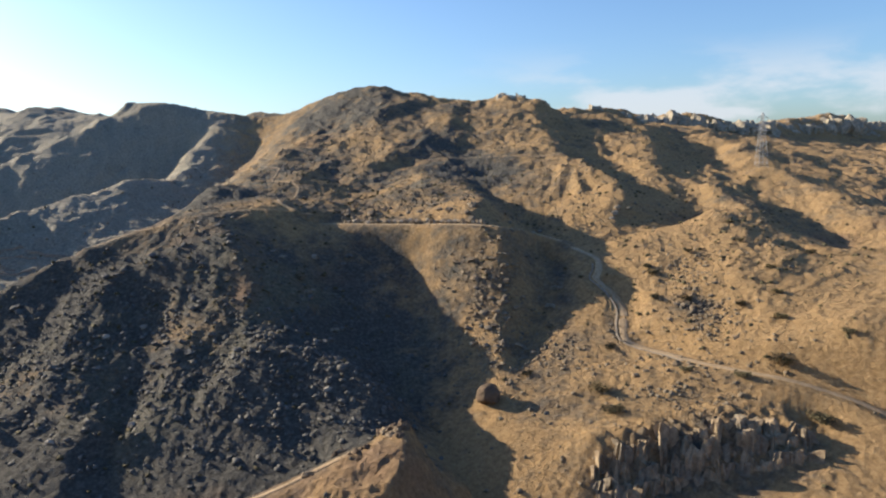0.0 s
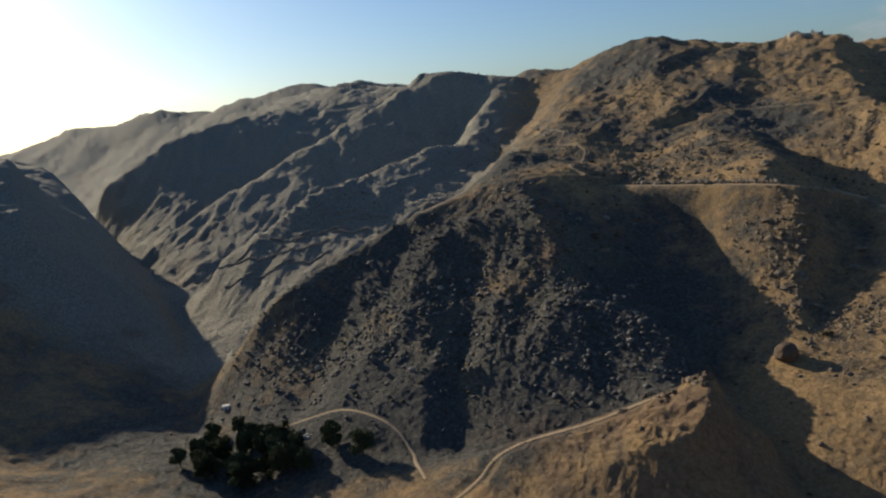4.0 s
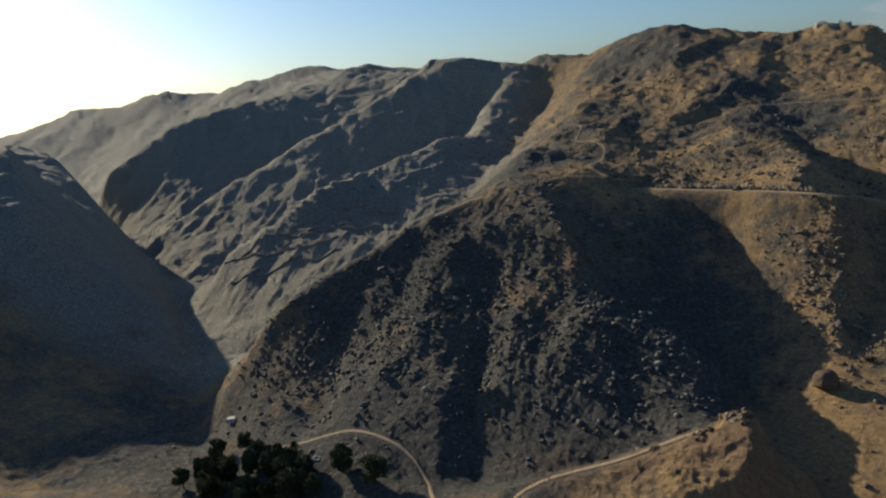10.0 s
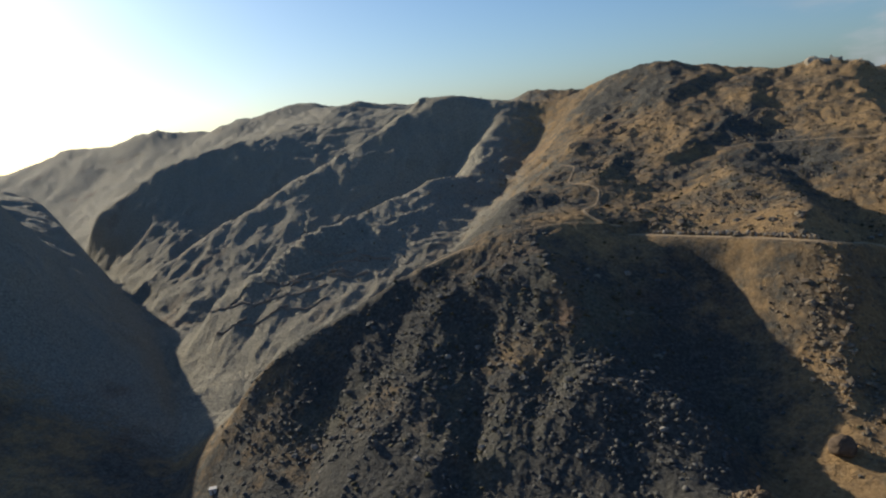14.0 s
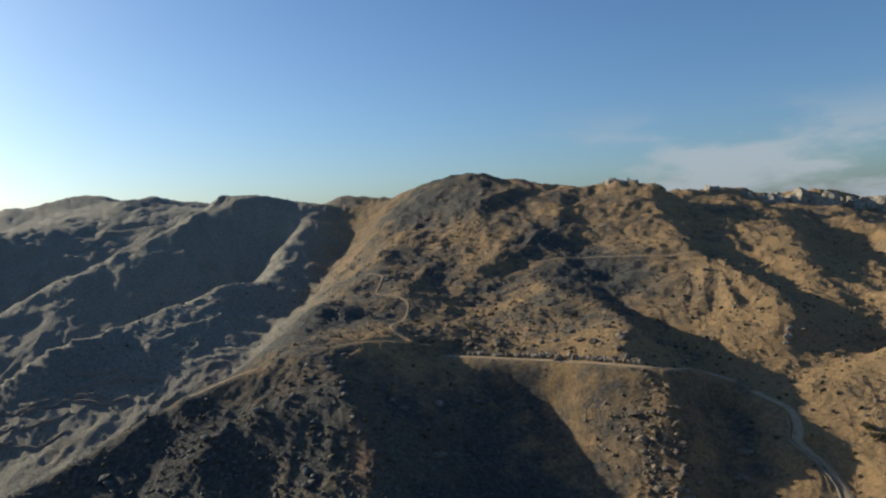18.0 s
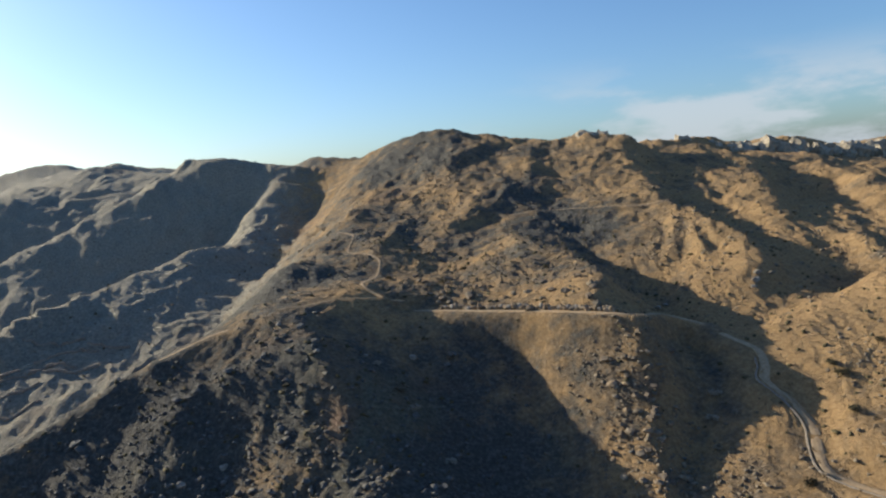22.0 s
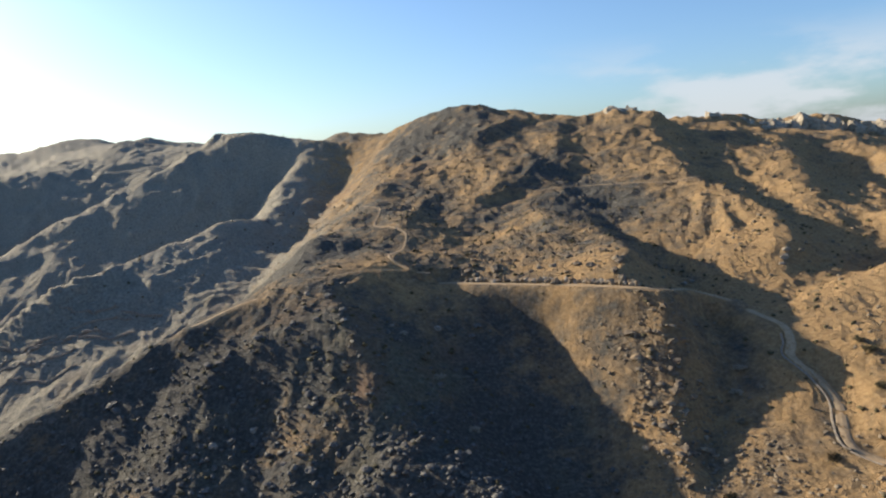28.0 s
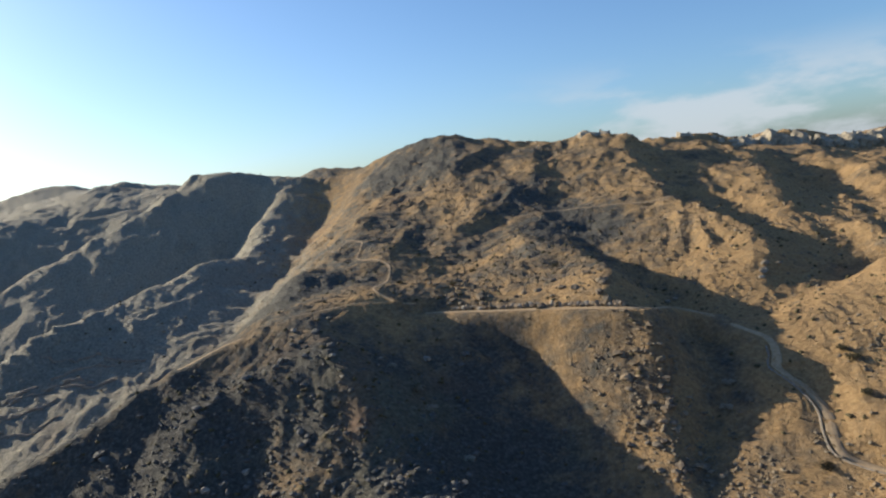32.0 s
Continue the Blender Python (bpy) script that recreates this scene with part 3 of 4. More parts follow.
# stonier and earthier patches, many painting shade into hollows: x, y, half widths, amount
STONY_AND_SHADE = [(45, 300, 30, 25, 0.25), (12, 212, 22, 32, 0.5), (84, 212, 12, 28, 0.5), (54, 212, 14, 24, 0.2), (64, 195, 12, 26, 0.25),
         (85, 360, 35, 30, 0.22), (114, 156, 22, 7, 0.1), (122, 165, 8, 9, 0.75), (108, 132, 17, 6, 0.5), (72, 134, 9, 7, 0.3), (98, 114, 26, 9, 0.6), (-45, 122, 60, 20, 0.42), (4, 134, 34, 18, 0.55), (134, 190, 9, 10, 0.3)]
# shaded valley floors and bowl painted darker; negatives sandier, paler for fuller sun
PATCHY = [(-14, 112, 34, 13, 0.6), (-90, 124, 55, 24, 0.35), (-215, 235, 50, 60, 0.5), (-175, 140, 50, 40, 0.5), (-215, 288, 40, 22, 0.4), (-26, 92, 20, 14, 0.5), (150, 200, 60, 60, -0.3), (135, 128, 45, 40, -0.3), (170, 340, 90, 70, -0.15), (62, 160, 16, 12, 0.25), (-8, 565, 45, 50, 0.75), (18, 200, 26, 44, 0.4), (-60, 400, 40, 70, 0.4), (-58, 300, 42, 60, 0.45), (-95, 205, 40, 30, 0.45), (-112, 285, 55, 55, 0.5), (70, 330, 40, 60, 0.18), (85, 372, 34, 34, 0.35), (40, 520, 70, 45, 0.3),
          (-235, 325, 60, 60, 0.1), (-115, 110, 40, 26, 0.7), (72, 420, 22, 26, 0.5), (200, 275, 16, 20, 0.3), (40, 235, 10, 30, -0.2), (45, 132, 22, 9, -0.35), (170, 215, 40, 40, -0.15)]


def build_ground():
    az = np.concatenate([np.radians(np.linspace(-62, 52, 900)), np.radians(np.linspace(52, 298, 100)[1:-1])])
    rr = np.concatenate([[0.05, 2.0, 6.0, 15.0, 22.0], np.geomspace(30, 90, 30)[:-1], np.geomspace(90, 900, 640)[:-1], np.geomspace(900, R1, 130)])
    a, r = np.meshgrid(az, rr)
    x, y = CX + r.ravel() * np.sin(a.ravel()), CY + r.ravel() * np.cos(a.ravel())
    z = height(x, y)
    me = sheet("ground", x, y, z, len(rr), len(az), True)
    rough = -0.10 + 0.32 * fractal(x, y, 34, 4) + 0.12 * fractal(x, y, 9, 3, True)
    rough += 0.22 * np.exp(-(((x - 30) / 110) ** 2 + ((y - 400) / 150) ** 2) ** 2)
    # stony near hill, darkened further to paint the shade lying on it
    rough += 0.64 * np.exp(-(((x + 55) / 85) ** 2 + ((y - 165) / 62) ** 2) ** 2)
    for px, py, sx, sy, amount in STONY_AND_SHADE + PATCHY:
        rough += amount * np.exp(-(((x - px) / sx) ** 2 + ((y - py) / sy) ** 2))
    # far western ranges painted darker for their hazy shade
    rough += 0.3 * np.clip((np.hypot(x, y) - 700) / 150, 0, 1) * (x < 0)
    rough += 0.06 / (1 + np.exp((x + 95) / 25))   # western side darkened a little, its hazy shade put into the colour
    # the west slope's shade, painted in as darker rock
    rough += 0.1 * np.exp(-(((x + 250) / 110) ** 2 + ((y - 190) / 120) ** 2) ** 2)
    dry = -0.6 + 0.62 * np.exp(-(((x + 20) / 95) ** 2 + ((y - 175) / 60) ** 2) ** 2) + 0.5 * fractal(x + 50, y, 40, 3)
    # pale grey tone over the western range: haze put into the ground colour
    west_haze = np.clip(1.35 / (1 + np.exp((x + 84 + 0.1 * (y - 300) + 40 / (1 + np.exp((y - 265) / 12))) / 24)), 0, 1.1) * np.clip((y - 180) / 60, 0.15, 1)
    west_haze -= 0.6 * np.exp(-(((x + 112) / 60) ** 2 + ((y - 285) / 60) ** 2))   # pale tone taken off below the terraces, painting that slope's shade
    red = 0.5 * np.exp(-(((x + 27) / 9) ** 2 + ((y - 200) / 22) ** 2)) + 0.35 * np.exp(-(((x - 18) / 14) ** 2 + ((y - 94) / 10) ** 2)) + 0.25 * np.exp(-(((x - 190) / 40) ** 2 + ((y - 130) / 40) ** 2))
    crag = np.clip((y - 515 - 0.12 * x) / 40, -1, 1) * np.clip((x - 130) / 60, -1, 1) * 0.5 - 0.15
    crag = np.where((x < 100) | (y < 480), -1.0, crag)
    for key, val in (("rock_and_shade", rough), ("dryness", dry), ("west_haze", west_haze), ("redness", red), ("crags", crag)):
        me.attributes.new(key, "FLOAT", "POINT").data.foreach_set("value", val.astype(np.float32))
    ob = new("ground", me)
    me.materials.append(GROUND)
    return tagged(ob, "dry rocky mountain slopes of tan soil and grey scree", "ground", kind="structure")


def build_tracks():
    for name, (w, line) in TRACK_LINES.items():
        d = np.gradient(line[:, :2], axis=0)
        d /= np.maximum(np.linalg.norm(d, axis=1), 1e-6)[:, None]
        nrm = np.stack([d[:, 1], -d[:, 0]], 1)
        across = np.linspace(-1, 1, 9)
        prof = np.array([-0.35, 0.05, 0.02, 0.07, 0.12, 0.07, 0.02, 0.05, -0.35])
        edge = 1 + 0.18 * fractal(line[:, 0], line[:, 1], 6, 3)
        x = line[:, 0, None] + nrm[:, 0, None] * across * edge[:, None] * w / 2
        y = line[:, 1, None] + nrm[:, 1, None] * across * edge[:, None] * w / 2
        z = line[:, 2, None] + 0.06 + prof + 0.04 * fractal(x.ravel(), y.ravel(), 1.5, 2).reshape(x.shape)
        me = sheet(name, x.ravel(), y.ravel(), z.ravel(), len(line), 9, False)
        me.materials.append(ROAD)
        tagged(new("road", me), "pale unpaved dirt track cut into the slope", "road", kind="structure")


ground = build_ground()
build_tracks()


# ---- helpers for things ----
def part(name, bm, material, parent, label=""):
    me = bpy.data.meshes.new(name)
    bm.to_mesh(me)
    bm.free()
    me.materials.append(material)
    ob = new(name, me)
    if parent is not None:
        ob.parent = parent
    if label:
        ob["label"] = label
    return ob


def thing(name, x, y, label, category, group="", sink=0.0, turn=0.0):
    ob = new(name)
    ob.matrix_basis = pose(x, y, ground_z(x, y) - sink, 0, 0, turn)
    return tagged(ob, label, category, group)


def ground_z(x, y):
    return float(height(np.array([x]), np.array([y]))[0])


def rock_bm(seed, sx, sy, sz, detail=2, jag=0.35):
    bm = bmesh.new()
    bmesh.ops.create_icosphere(bm, subdivisions=detail, radius=1.0)
    r = random.Random(seed)
    off = Vector((r.uniform(-50, 50), r.uniform(-50, 50), r.uniform(-50, 50)))
    planes = [(Vector((r.gauss(0, 1), r.gauss(0, 1), r.gauss(0, 1))).normalized(), r.uniform(0.6, 0.9)) for _ in range(9)]
    for v in bm.verts:
        p = v.co.copy()
        for n, d in planes:
            k = p.dot(n)
            if k > d:
                p -= n * (k - d)
        p *= 1 + jag * noise.noise(v.co * 1.9 + off) + 0.4 * jag * noise.noise(v.co * 4.7 + off)
        v.co = Vector((p.x * sx, p.y * sy, p.z * sz))
    return bm


def slab_bm(seed, sx, sy, sz, rough=0.16):
    """A squared, fissured block of rock, narrower above than below."""
    bm = bmesh.new()
    bmesh.ops.create_cube(bm, size=2.0)
    bmesh.ops.subdivide_edges(bm, edges=bm.edges[:], cuts=6, use_grid_fill=True)
    r = random.Random(seed)
    off = Vector((r.uniform(-50, 50), r.uniform(-50, 50), r.uniform(-50, 50)))
    lean, cap = r.uniform(-0.2, 0.2), r.uniform(-0.3, 0.3)
    for v in bm.verts:
        p = v.co.copy()
        k = 1 - 0.22 * max(0.0, p.z) ** 2
        rib = noise.noise(Vector((p.x * 2.3, p.y * 2.3, p.z * 0.35)) + off)
        grain = noise.noise(p * 3.4 + off)
        out = 1 + 2.0 * rough * rib + rough * grain
        top = cap * p.x * max(0.0, p.z) + 0.5 * rough * rib * max(0.0, p.z)
        v.co = Vector(((p.x * k * out + lean * p.z) * sx, p.y * k * out * sy, (p.z + top) * sz))
    return bm


def stick(bm, a, b, ra, rb, sides=5):
    a, b = Vector(a), Vector(b)
    q = (b - a).to_track_quat("Z", "Y")
    rings = []
    for p, rad in ((a, ra), (b, rb)):
        rings.append([bm.verts.new(p + q @ Vector((math.cos(2 * math.pi * i / sides) * rad, math.sin(2 * math.pi * i / sides) * rad, 0))) for i in range(sides)])
    for i in range(sides):
        bm.faces.new((rings[0][i], rings[0][(i + 1) % sides], rings[1][(i + 1) % sides], rings[1][i]))
    bm.faces.new(rings[1])


def leaves_bm(seed, count, clumps, size):
    """Many small leaf sprays round the given clump centres (x, y, z, radius)."""
    r = random.Random(seed)
    bm = bmesh.new()
    for _ in range(count):
        cx, cy, cz, rad = r.choice(clumps)
        d = Vector((r.gauss(0, 1), r.gauss(0, 1), r.gauss(0, 0.8))).normalized() * rad * r.uniform(0.45, 1.05)
        c = Vector((cx, cy, cz)) + d
        u = Vector((r.gauss(0, 1), r.gauss(0, 1), r.gauss(0, 1))).normalized()
        w = u.orthogonal().normalized()
        s = size * r.uniform(0.6, 1.5)
        bm.faces.new([bm.verts.new(c + u * s), bm.verts.new(c + w * s * 0.5), bm.verts.new(c - u * s * 0.8), bm.verts.new(c - w * s * 0.45)])
    return bm


# ---- the big boulder and single rocks ----
big = thing("boulder", 50.3, 147, "huge rounded brown boulder standing alone in the gully", "boulder", sink=1.0)
part("rock", rock_bm(12, 3.5, 3.3, 3.7, 4, 0.07), BARK_ROCK, big).location = (0, 0, 2.7)

rock_meshes = {}


def lone_rock(name, seed, x, y, size, material, label, group, flat=0.7):
    key = (seed % 6, material.name)
    if key not in rock_meshes:
        bm = rock_bm(seed % 6 + 20, 1.0, 0.85, 0.8, 2, 0.4)
        me = bpy.data.meshes.new("rock")
        bm.to_mesh(me)
        bm.free()
        me.materials.append(material)
        rock_meshes[key] = me
    ob = new(name, rock_meshes[key])
    r = random.Random(seed)
    ob.matrix_basis = pose(x, y, ground_z(x, y) + 0.25 * size * flat, r.uniform(-15, 15), r.uniform(-15, 15), r.uniform(0, 360)) @ Matrix.Diagonal((size, size * r.uniform(0.7, 1.1), size * flat, 1))
    return tagged(ob, label, "rock", group)


pick = random.Random(11)
# on the near hill
for i in range(110):
    x, y = pick.uniform(-130, 10), pick.uniform(118, 235)
    if y < 125 + 0.25 * abs(x + 40) or y > 245 - 0.28 * abs(x + 20):
        continue
    lone_rock("rock", i, x, y, pick.uniform(0.7, 1.9), SHADED_GREY_ROCK if i % 9 else PALE_ROCK, "angular grey rock lying on the shaded hillside", "rocks on the near hill")
# over the upper track's cutting
for i in range(60):
    x = pick.uniform(-2, 64)
    y = 262 - 0.66 * x + pick.uniform(3, 40)
    lone_rock("rock", 200 + i, x, y, pick.uniform(0.7, 2.1), ROCK if i % 2 else DARK_ROCK, "brown angular rock on the sunlit slope above the track", "rocks above the track")
# down the flank and the edge of the sunlit spur
for i in range(70):
    v = pick.uniform(0, 1)
    x, y = 66 - 4 * v + pick.gauss(0, 4.5) - 7 * pick.random(), 216 - 46 * v + pick.uniform(-3, 3)
    lone_rock("rock", 800 + i, x, y, pick.uniform(0.5, 1.8), (ROCK, DARK_ROCK, SLAB_ROCK)[i % 3], "tan angular rock on the flank of the sunlit spur", "rocks on the spur")
# pale block and rocks at the foot of the right rib
for i, (x, y, q) in enumerate(((130, 266, 2.0), (128, 263, 1.4), (133, 270, 1.7), (92, 268, 1.6), (96, 270, 1.2), (-42, 219, 1.5), (-48, 236, 1.2), (-33, 216, 1.3))):
    lone_rock("rock", 300 + i, x, y, q, PALE_ROCK, "pale grey block of rock on the slope", "pale blocks")
# a rocky knob above the hairpin
KNOB = (122, 165)
for i in range(26):
    x, y = KNOB[0] + pick.gauss(0, 4.2), KNOB[1] + pick.gauss(0, 5)
    lone_rock("rock", 900 + i, x, y, pick.uniform(0.5, 1.5), (ROCK, DARK_ROCK)[i % 2], "grey-brown rock of the knob above the hairpin", "rocks of the knob")
# below the hairpin and in the gully
for i in range(34):
    x, y = pick.uniform(54, 138), pick.uniform(140, 172)
    lone_rock("rock", 400 + i, x, y, pick.uniform(0.4, 1.2), ROCK if i % 2 else SLAB_ROCK, "broken grey rock on the bank below the track", "rocks below the hairpin")

# ---- crags on the skyline ----
def cliff_crag(i, x0, x1, y, top, tall, lean=0.0):
    """Upright faces of rock, standing side by side from x0 to x1, their corners turned to the slope below."""
    mid = (x0 + x1) / 2
    crag = thing("rock_crag", mid, y, "pale weathered rock crag on the mountain's skyline", "crag", "skyline crags")
    count = max(2, round((x1 - x0) / 11))
    for k in range(count):
        u = (k + 0.5) / count * 2 - 1
        wide = (x1 - x0) / count * pick.uniform(0.72, 0.95)
        peak = top - tall * (0.25 * u * u + 0.5 * lean * (u + 1)) - pick.uniform(0, 0.08) * tall
        a = part("rock", rock_bm(60 + 11 * i + k, wide * 1.15, wide * 0.95, tall, 3, 0.4), CRAG_ROCK, crag)
        a.matrix_basis = crag.matrix_basis.inverted() @ pose(mid + u * (x1 - x0) / 2, y + pick.uniform(-4, 3), peak - tall, pick.uniform(-6, 2), pick.uniform(-5, 5), pick.uniform(-66, -38))
    return crag


for i, spec in enumerate(((123, 157, 512, 173, 8, 0.55), (190, 222, 558, 163.5, 13), (223, 240, 560, 158, 11), (241, 266, 561, 160.5, 13), (267, 290, 562, 159.5, 13),
                          (291, 317, 563, 156.5, 13), (318, 346, 566, 152.5, 11), (349, 387, 572, 151, 13), (392, 424, 597, 148, 11), (427, 458, 605, 148, 11),
                          (462, 508, 612, 155, 13), (512, 556, 632, 149, 11))):
    cliff_crag(i, *spec)

# ---- the slabby outcrop under the lower track ----
outcrop = thing("rock_outcrop", 96, 114, "jagged brown outcrop of upright rock slabs below the track", "outcrop")
for i in range(48):
    u, v = (i % 16) / 7.5 - 1 + pick.uniform(-0.05, 0.05), i // 16
    x, y = 96 + 26 * u, 108.5 + 3.4 * v - 1.5 * u * u + pick.uniform(-0.8, 0.8)
    slab = part("slab", slab_bm(500 + i, pick.uniform(1.5, 2.8), pick.uniform(1.6, 2.4), pick.uniform(4.5, 6.5), 0.3), (SLAB_ROCK, ROCK, SLAB_ROCK)[i % 3], outcrop)
    slab.matrix_basis = outcrop.matrix_basis.inverted() @ pose(x, y, ground_z(x, y) - 3.4, pick.uniform(-22, -8), pick.uniform(4, 20), pick.uniform(-35, 20))

# ---- broken rock at the tip of the low spur ----
tip = thing("rock_outcrop", 24, 107, "rust-brown broken rock at the tip of the low spur", "outcrop")
for i in range(26):
    x, y = 25 - abs(pick.gauss(0, 7)), 107 + pick.uniform(-4.5, 1.5)
    stone = part("rock", rock_bm(560 + i, pick.uniform(0.7, 1.9), pick.uniform(0.6, 1.3), pick.uniform(0.6, 1.5), 3, 0.4), (SLAB_ROCK, BARK_ROCK)[i % 2], tip)
    stone.matrix_basis = tip.matrix_basis.inverted() @ pose(x, y, ground_z(x, y) - 0.2, pick.uniform(-20, 20), pick.uniform(-20, 20), pick.uniform(0, 360))

# ---- the rock cutting above the upper track: upright pale ribs ----
cutting = thing("rock_cutting", 30, 248, "rock cutting of upright pale slabs above the track", "rock face")
way = TRACK_LINES["upper_track"][1]
way = way[(way[:, 0] > 6) & (way[:, 0] < 62)]
for i in range(64):
    k = min(len(way) - 2, int((i + pick.uniform(0, 0.8)) * len(way) / 64))
    d = way[k + 1, :2] - way[k, :2]
    d /= np.linalg.norm(d)
    off = 2.9 + pick.uniform(-0.3, 1.2)
    x, y = way[k, 0] - d[1] * off, way[k, 1] + d[0] * off
    rib = part("slab", rock_bm(640 + i, pick.uniform(0.8, 1.7), pick.uniform(0.6, 1.1), pick.uniform(0.7, 1.5), 2, 0.35), (SLAB_ROCK, PALE_ROCK, SLAB_ROCK)[i % 3], cutting)
    rib.matrix_basis = cutting.matrix_basis.inverted() @ pose(x, y, way[k, 2] + pick.uniform(0.1, 1.0), pick.uniform(-30, -8), pick.uniform(-14, 14), pick.uniform(-60, 60))

# ---- shrubs ----
def shrub(name, seed, material, label):
    base = new(name)
    tagged(base, label, "shrub")
    r = random.Random(seed)
    clumps = [(r.uniform(-0.9, 0.9), r.uniform(-0.9, 0.9), r.uniform(0.6, 1.3), r.uniform(0.45, 0.8)) for _ in range(9)]
    part("foliage", leaves_bm(seed, 520, clumps, 0.17), material, base)
    for cx, cy, cz, rad in clumps[:6]:
        bm = bmesh.new()
        stick(bm, (0, 0, -0.2), (cx, cy, cz), 0.06, 0.02)
        part("stem", bm, BARK, base)
    return base


green = shrub("shrub", 3, TUFT, "low dark thorny shrub on the dry sunlit slope")
pale = shrub("shrub", 5, PALE_LEAF, "pale leafless dry shrub in the shaded hollow")
green["group"], pale["group"] = "dark shrubs on the slope", "pale shrubs"


def plant(base, x, y, size, first):
    m = pose(x, y, ground_z(x, y), 0, 0, (x * 37 + y * 11) % 360)
    ob = base if first else copy_thing(base, m)
    ob.matrix_basis = m @ Matrix.Diagonal((size, size, size * 0.62, 1))


for i, (x, y, q) in enumerate(((130.8, 133, 2.8), (120, 170, 1.6), (131, 116, 2.6), (132, 158, 1.5), (117, 190, 1.7), (92, 163, 1.6), (81, 140, 2.4), (118, 131, 1.7), (112, 177, 1.4), (81, 129, 2.2), (117, 195.5, 1.5), (147, 129, 1.5),
                               (138, 146, 1.4), (64, 157, 1.4), (144, 158, 1.3), (154, 199, 1.2), (134, 199, 1.2), (172, 184, 1.4), (-12, 290, 1.4), (10, 284, 1.2), (52, 284, 1.3), (20, 310, 1.6), (150, 172, 1.2), (106, 140, 1.3), (163, 223, 1.4))):
    plant(green, x, y, q, i == 0)
for i, (x, y, q) in enumerate(((-8, 213, 1.9), (-4, 207, 1.5), (85, 200, 1.4), (81, 194, 1.3), (5, 190, 1.3), (-15, 222, 1.1), (78, 184, 1.1))):
    plant(pale, x, y, q, i == 0)


# ---- trees in the valley grove ----
def tree(seed, tall):
    r = random.Random(seed)
    base = tagged(new("tree"), "dark green leafy tree beside the valley track", "tree", "trees of the valley grove")
    bm = bmesh.new()
    bend = (r.uniform(-0.3, 0.3), r.uniform(-0.3, 0.3), tall * 0.45)
    stick(bm, (0, 0, -0.4), bend, 0.26, 0.17, 7)
    part("trunk", bm, BARK, base)
    clumps = []
    for k in range(12):
        a = k * 2.4 + r.uniform(-0.3, 0.3)
        q = r.uniform(0.1, 0.33) * tall
        tip = (bend[0] + math.cos(a) * q, bend[1] + math.sin(a) * q, tall * r.uniform(0.26, 0.88))
        bm = bmesh.new()
        stick(bm, bend, tip, 0.1, 0.03)
        part("limb", bm, BARK, base)
        clumps.append((*tip, r.uniform(0.13, 0.24) * tall))
    part("crown", leaves_bm(seed + 1, 5200, clumps, 0.27), LEAF, base)
    return base


kinds = [tree(31, 6.5), tree(47, 8.0)]
grove = [(-86, 113, 1.25), (-74, 108, 1.2), (-122, 120, 1.2), (-109, 112, 1.1), (-129, 117, 1.3), (-143, 133, 1.0), (-133, 135, 0.9), (-116, 106, 1.2), (-136, 122, 1.1), (-100, 104, 1.1), (-92, 105, 1.0), (-124, 128, 0.8)]
grove += [(-118 + pick.uniform(-24, 22), 112 + pick.uniform(-13, 9), pick.uniform(0.7, 1.25)) for _ in range(22)]
for i, (x, y, q) in enumerate(grove):
    m = pose(x, y, ground_z(x, y), 0, 0, 73 * i)
    ob = kinds[i] if i < 2 else copy_thing(kinds[i % 2], m)
    ob.matrix_basis = m @ Matrix.Diagonal((q, q, q, 1))


# ---- hut, ruined pen and terrace walls ----
def block(bm, x0, y0, z0, x1, y1, z1):
    v = [bm.verts.new((x, y, z)) for x in (x0, x1) for y in (y0, y1) for z in (z0, z1)]
    for f in ((0, 1, 3, 2), (4, 6, 7, 5), (0, 4, 5, 1), (2, 3, 7, 6), (0, 2, 6, 4), (1, 5, 7, 3)):
        bm.faces.new([v[i] for i in f])


def box_part(name, box, material, parent, label=""):
    bm = bmesh.new()
    block(bm, *box)
    bmesh.ops.bevel(bm, geom=bm.edges[:], offset=0.05, segments=1, affect="EDGES")
    return part(name, bm, material, parent, label)


hut = thing("hut", -150, 153, "small whitewashed stone hut with a flat roof by the valley", "hut", turn=25, sink=0.2)
hut.matrix_basis = hut.matrix_basis @ Matrix.Diagonal((0.62, 0.62, 0.8, 1))
for box in ((-2.0, -1.5, 0, 2.0, -1.15, 2.5), (-2.0, 1.15, 0, 2.0, 1.5, 2.5), (-2.0, -1.15, 0, -1.65, 1.15, 2.5), (1.65, -1.15, 0, 2.0, 1.15, 2.5)):
    box_part("wall", box, WHITEWASH, hut)
box_part("roof", (-2.2, -1.7, 2.51, 2.2, 1.7, 2.75), WHITEWASH, hut)
box_part("door", (-0.4, -1.53, 0.1, 0.4, -1.48, 1.9), BARK, hut, "dark wooden door")

pen = thing("ruined_pen", -98, 119.5, "roofless whitewashed square pen beside the grove", "ruin", turn=-20, sink=0.3)
pen.matrix_basis = pen.matrix_basis @ Matrix.Diagonal((0.55, 0.55, 0.6, 1))
for box in ((-2.4, -1.8, 0, 2.4, -1.45, 1.3), (-2.4, 1.45, 0, 2.4, 1.8, 1.3), (-2.4, -1.45, 0, -2.05, 1.45, 1.2), (2.05, -1.45, 0, 2.4, 0.3, 1.1)):
    box_part("wall", box, WHITEWASH, pen)
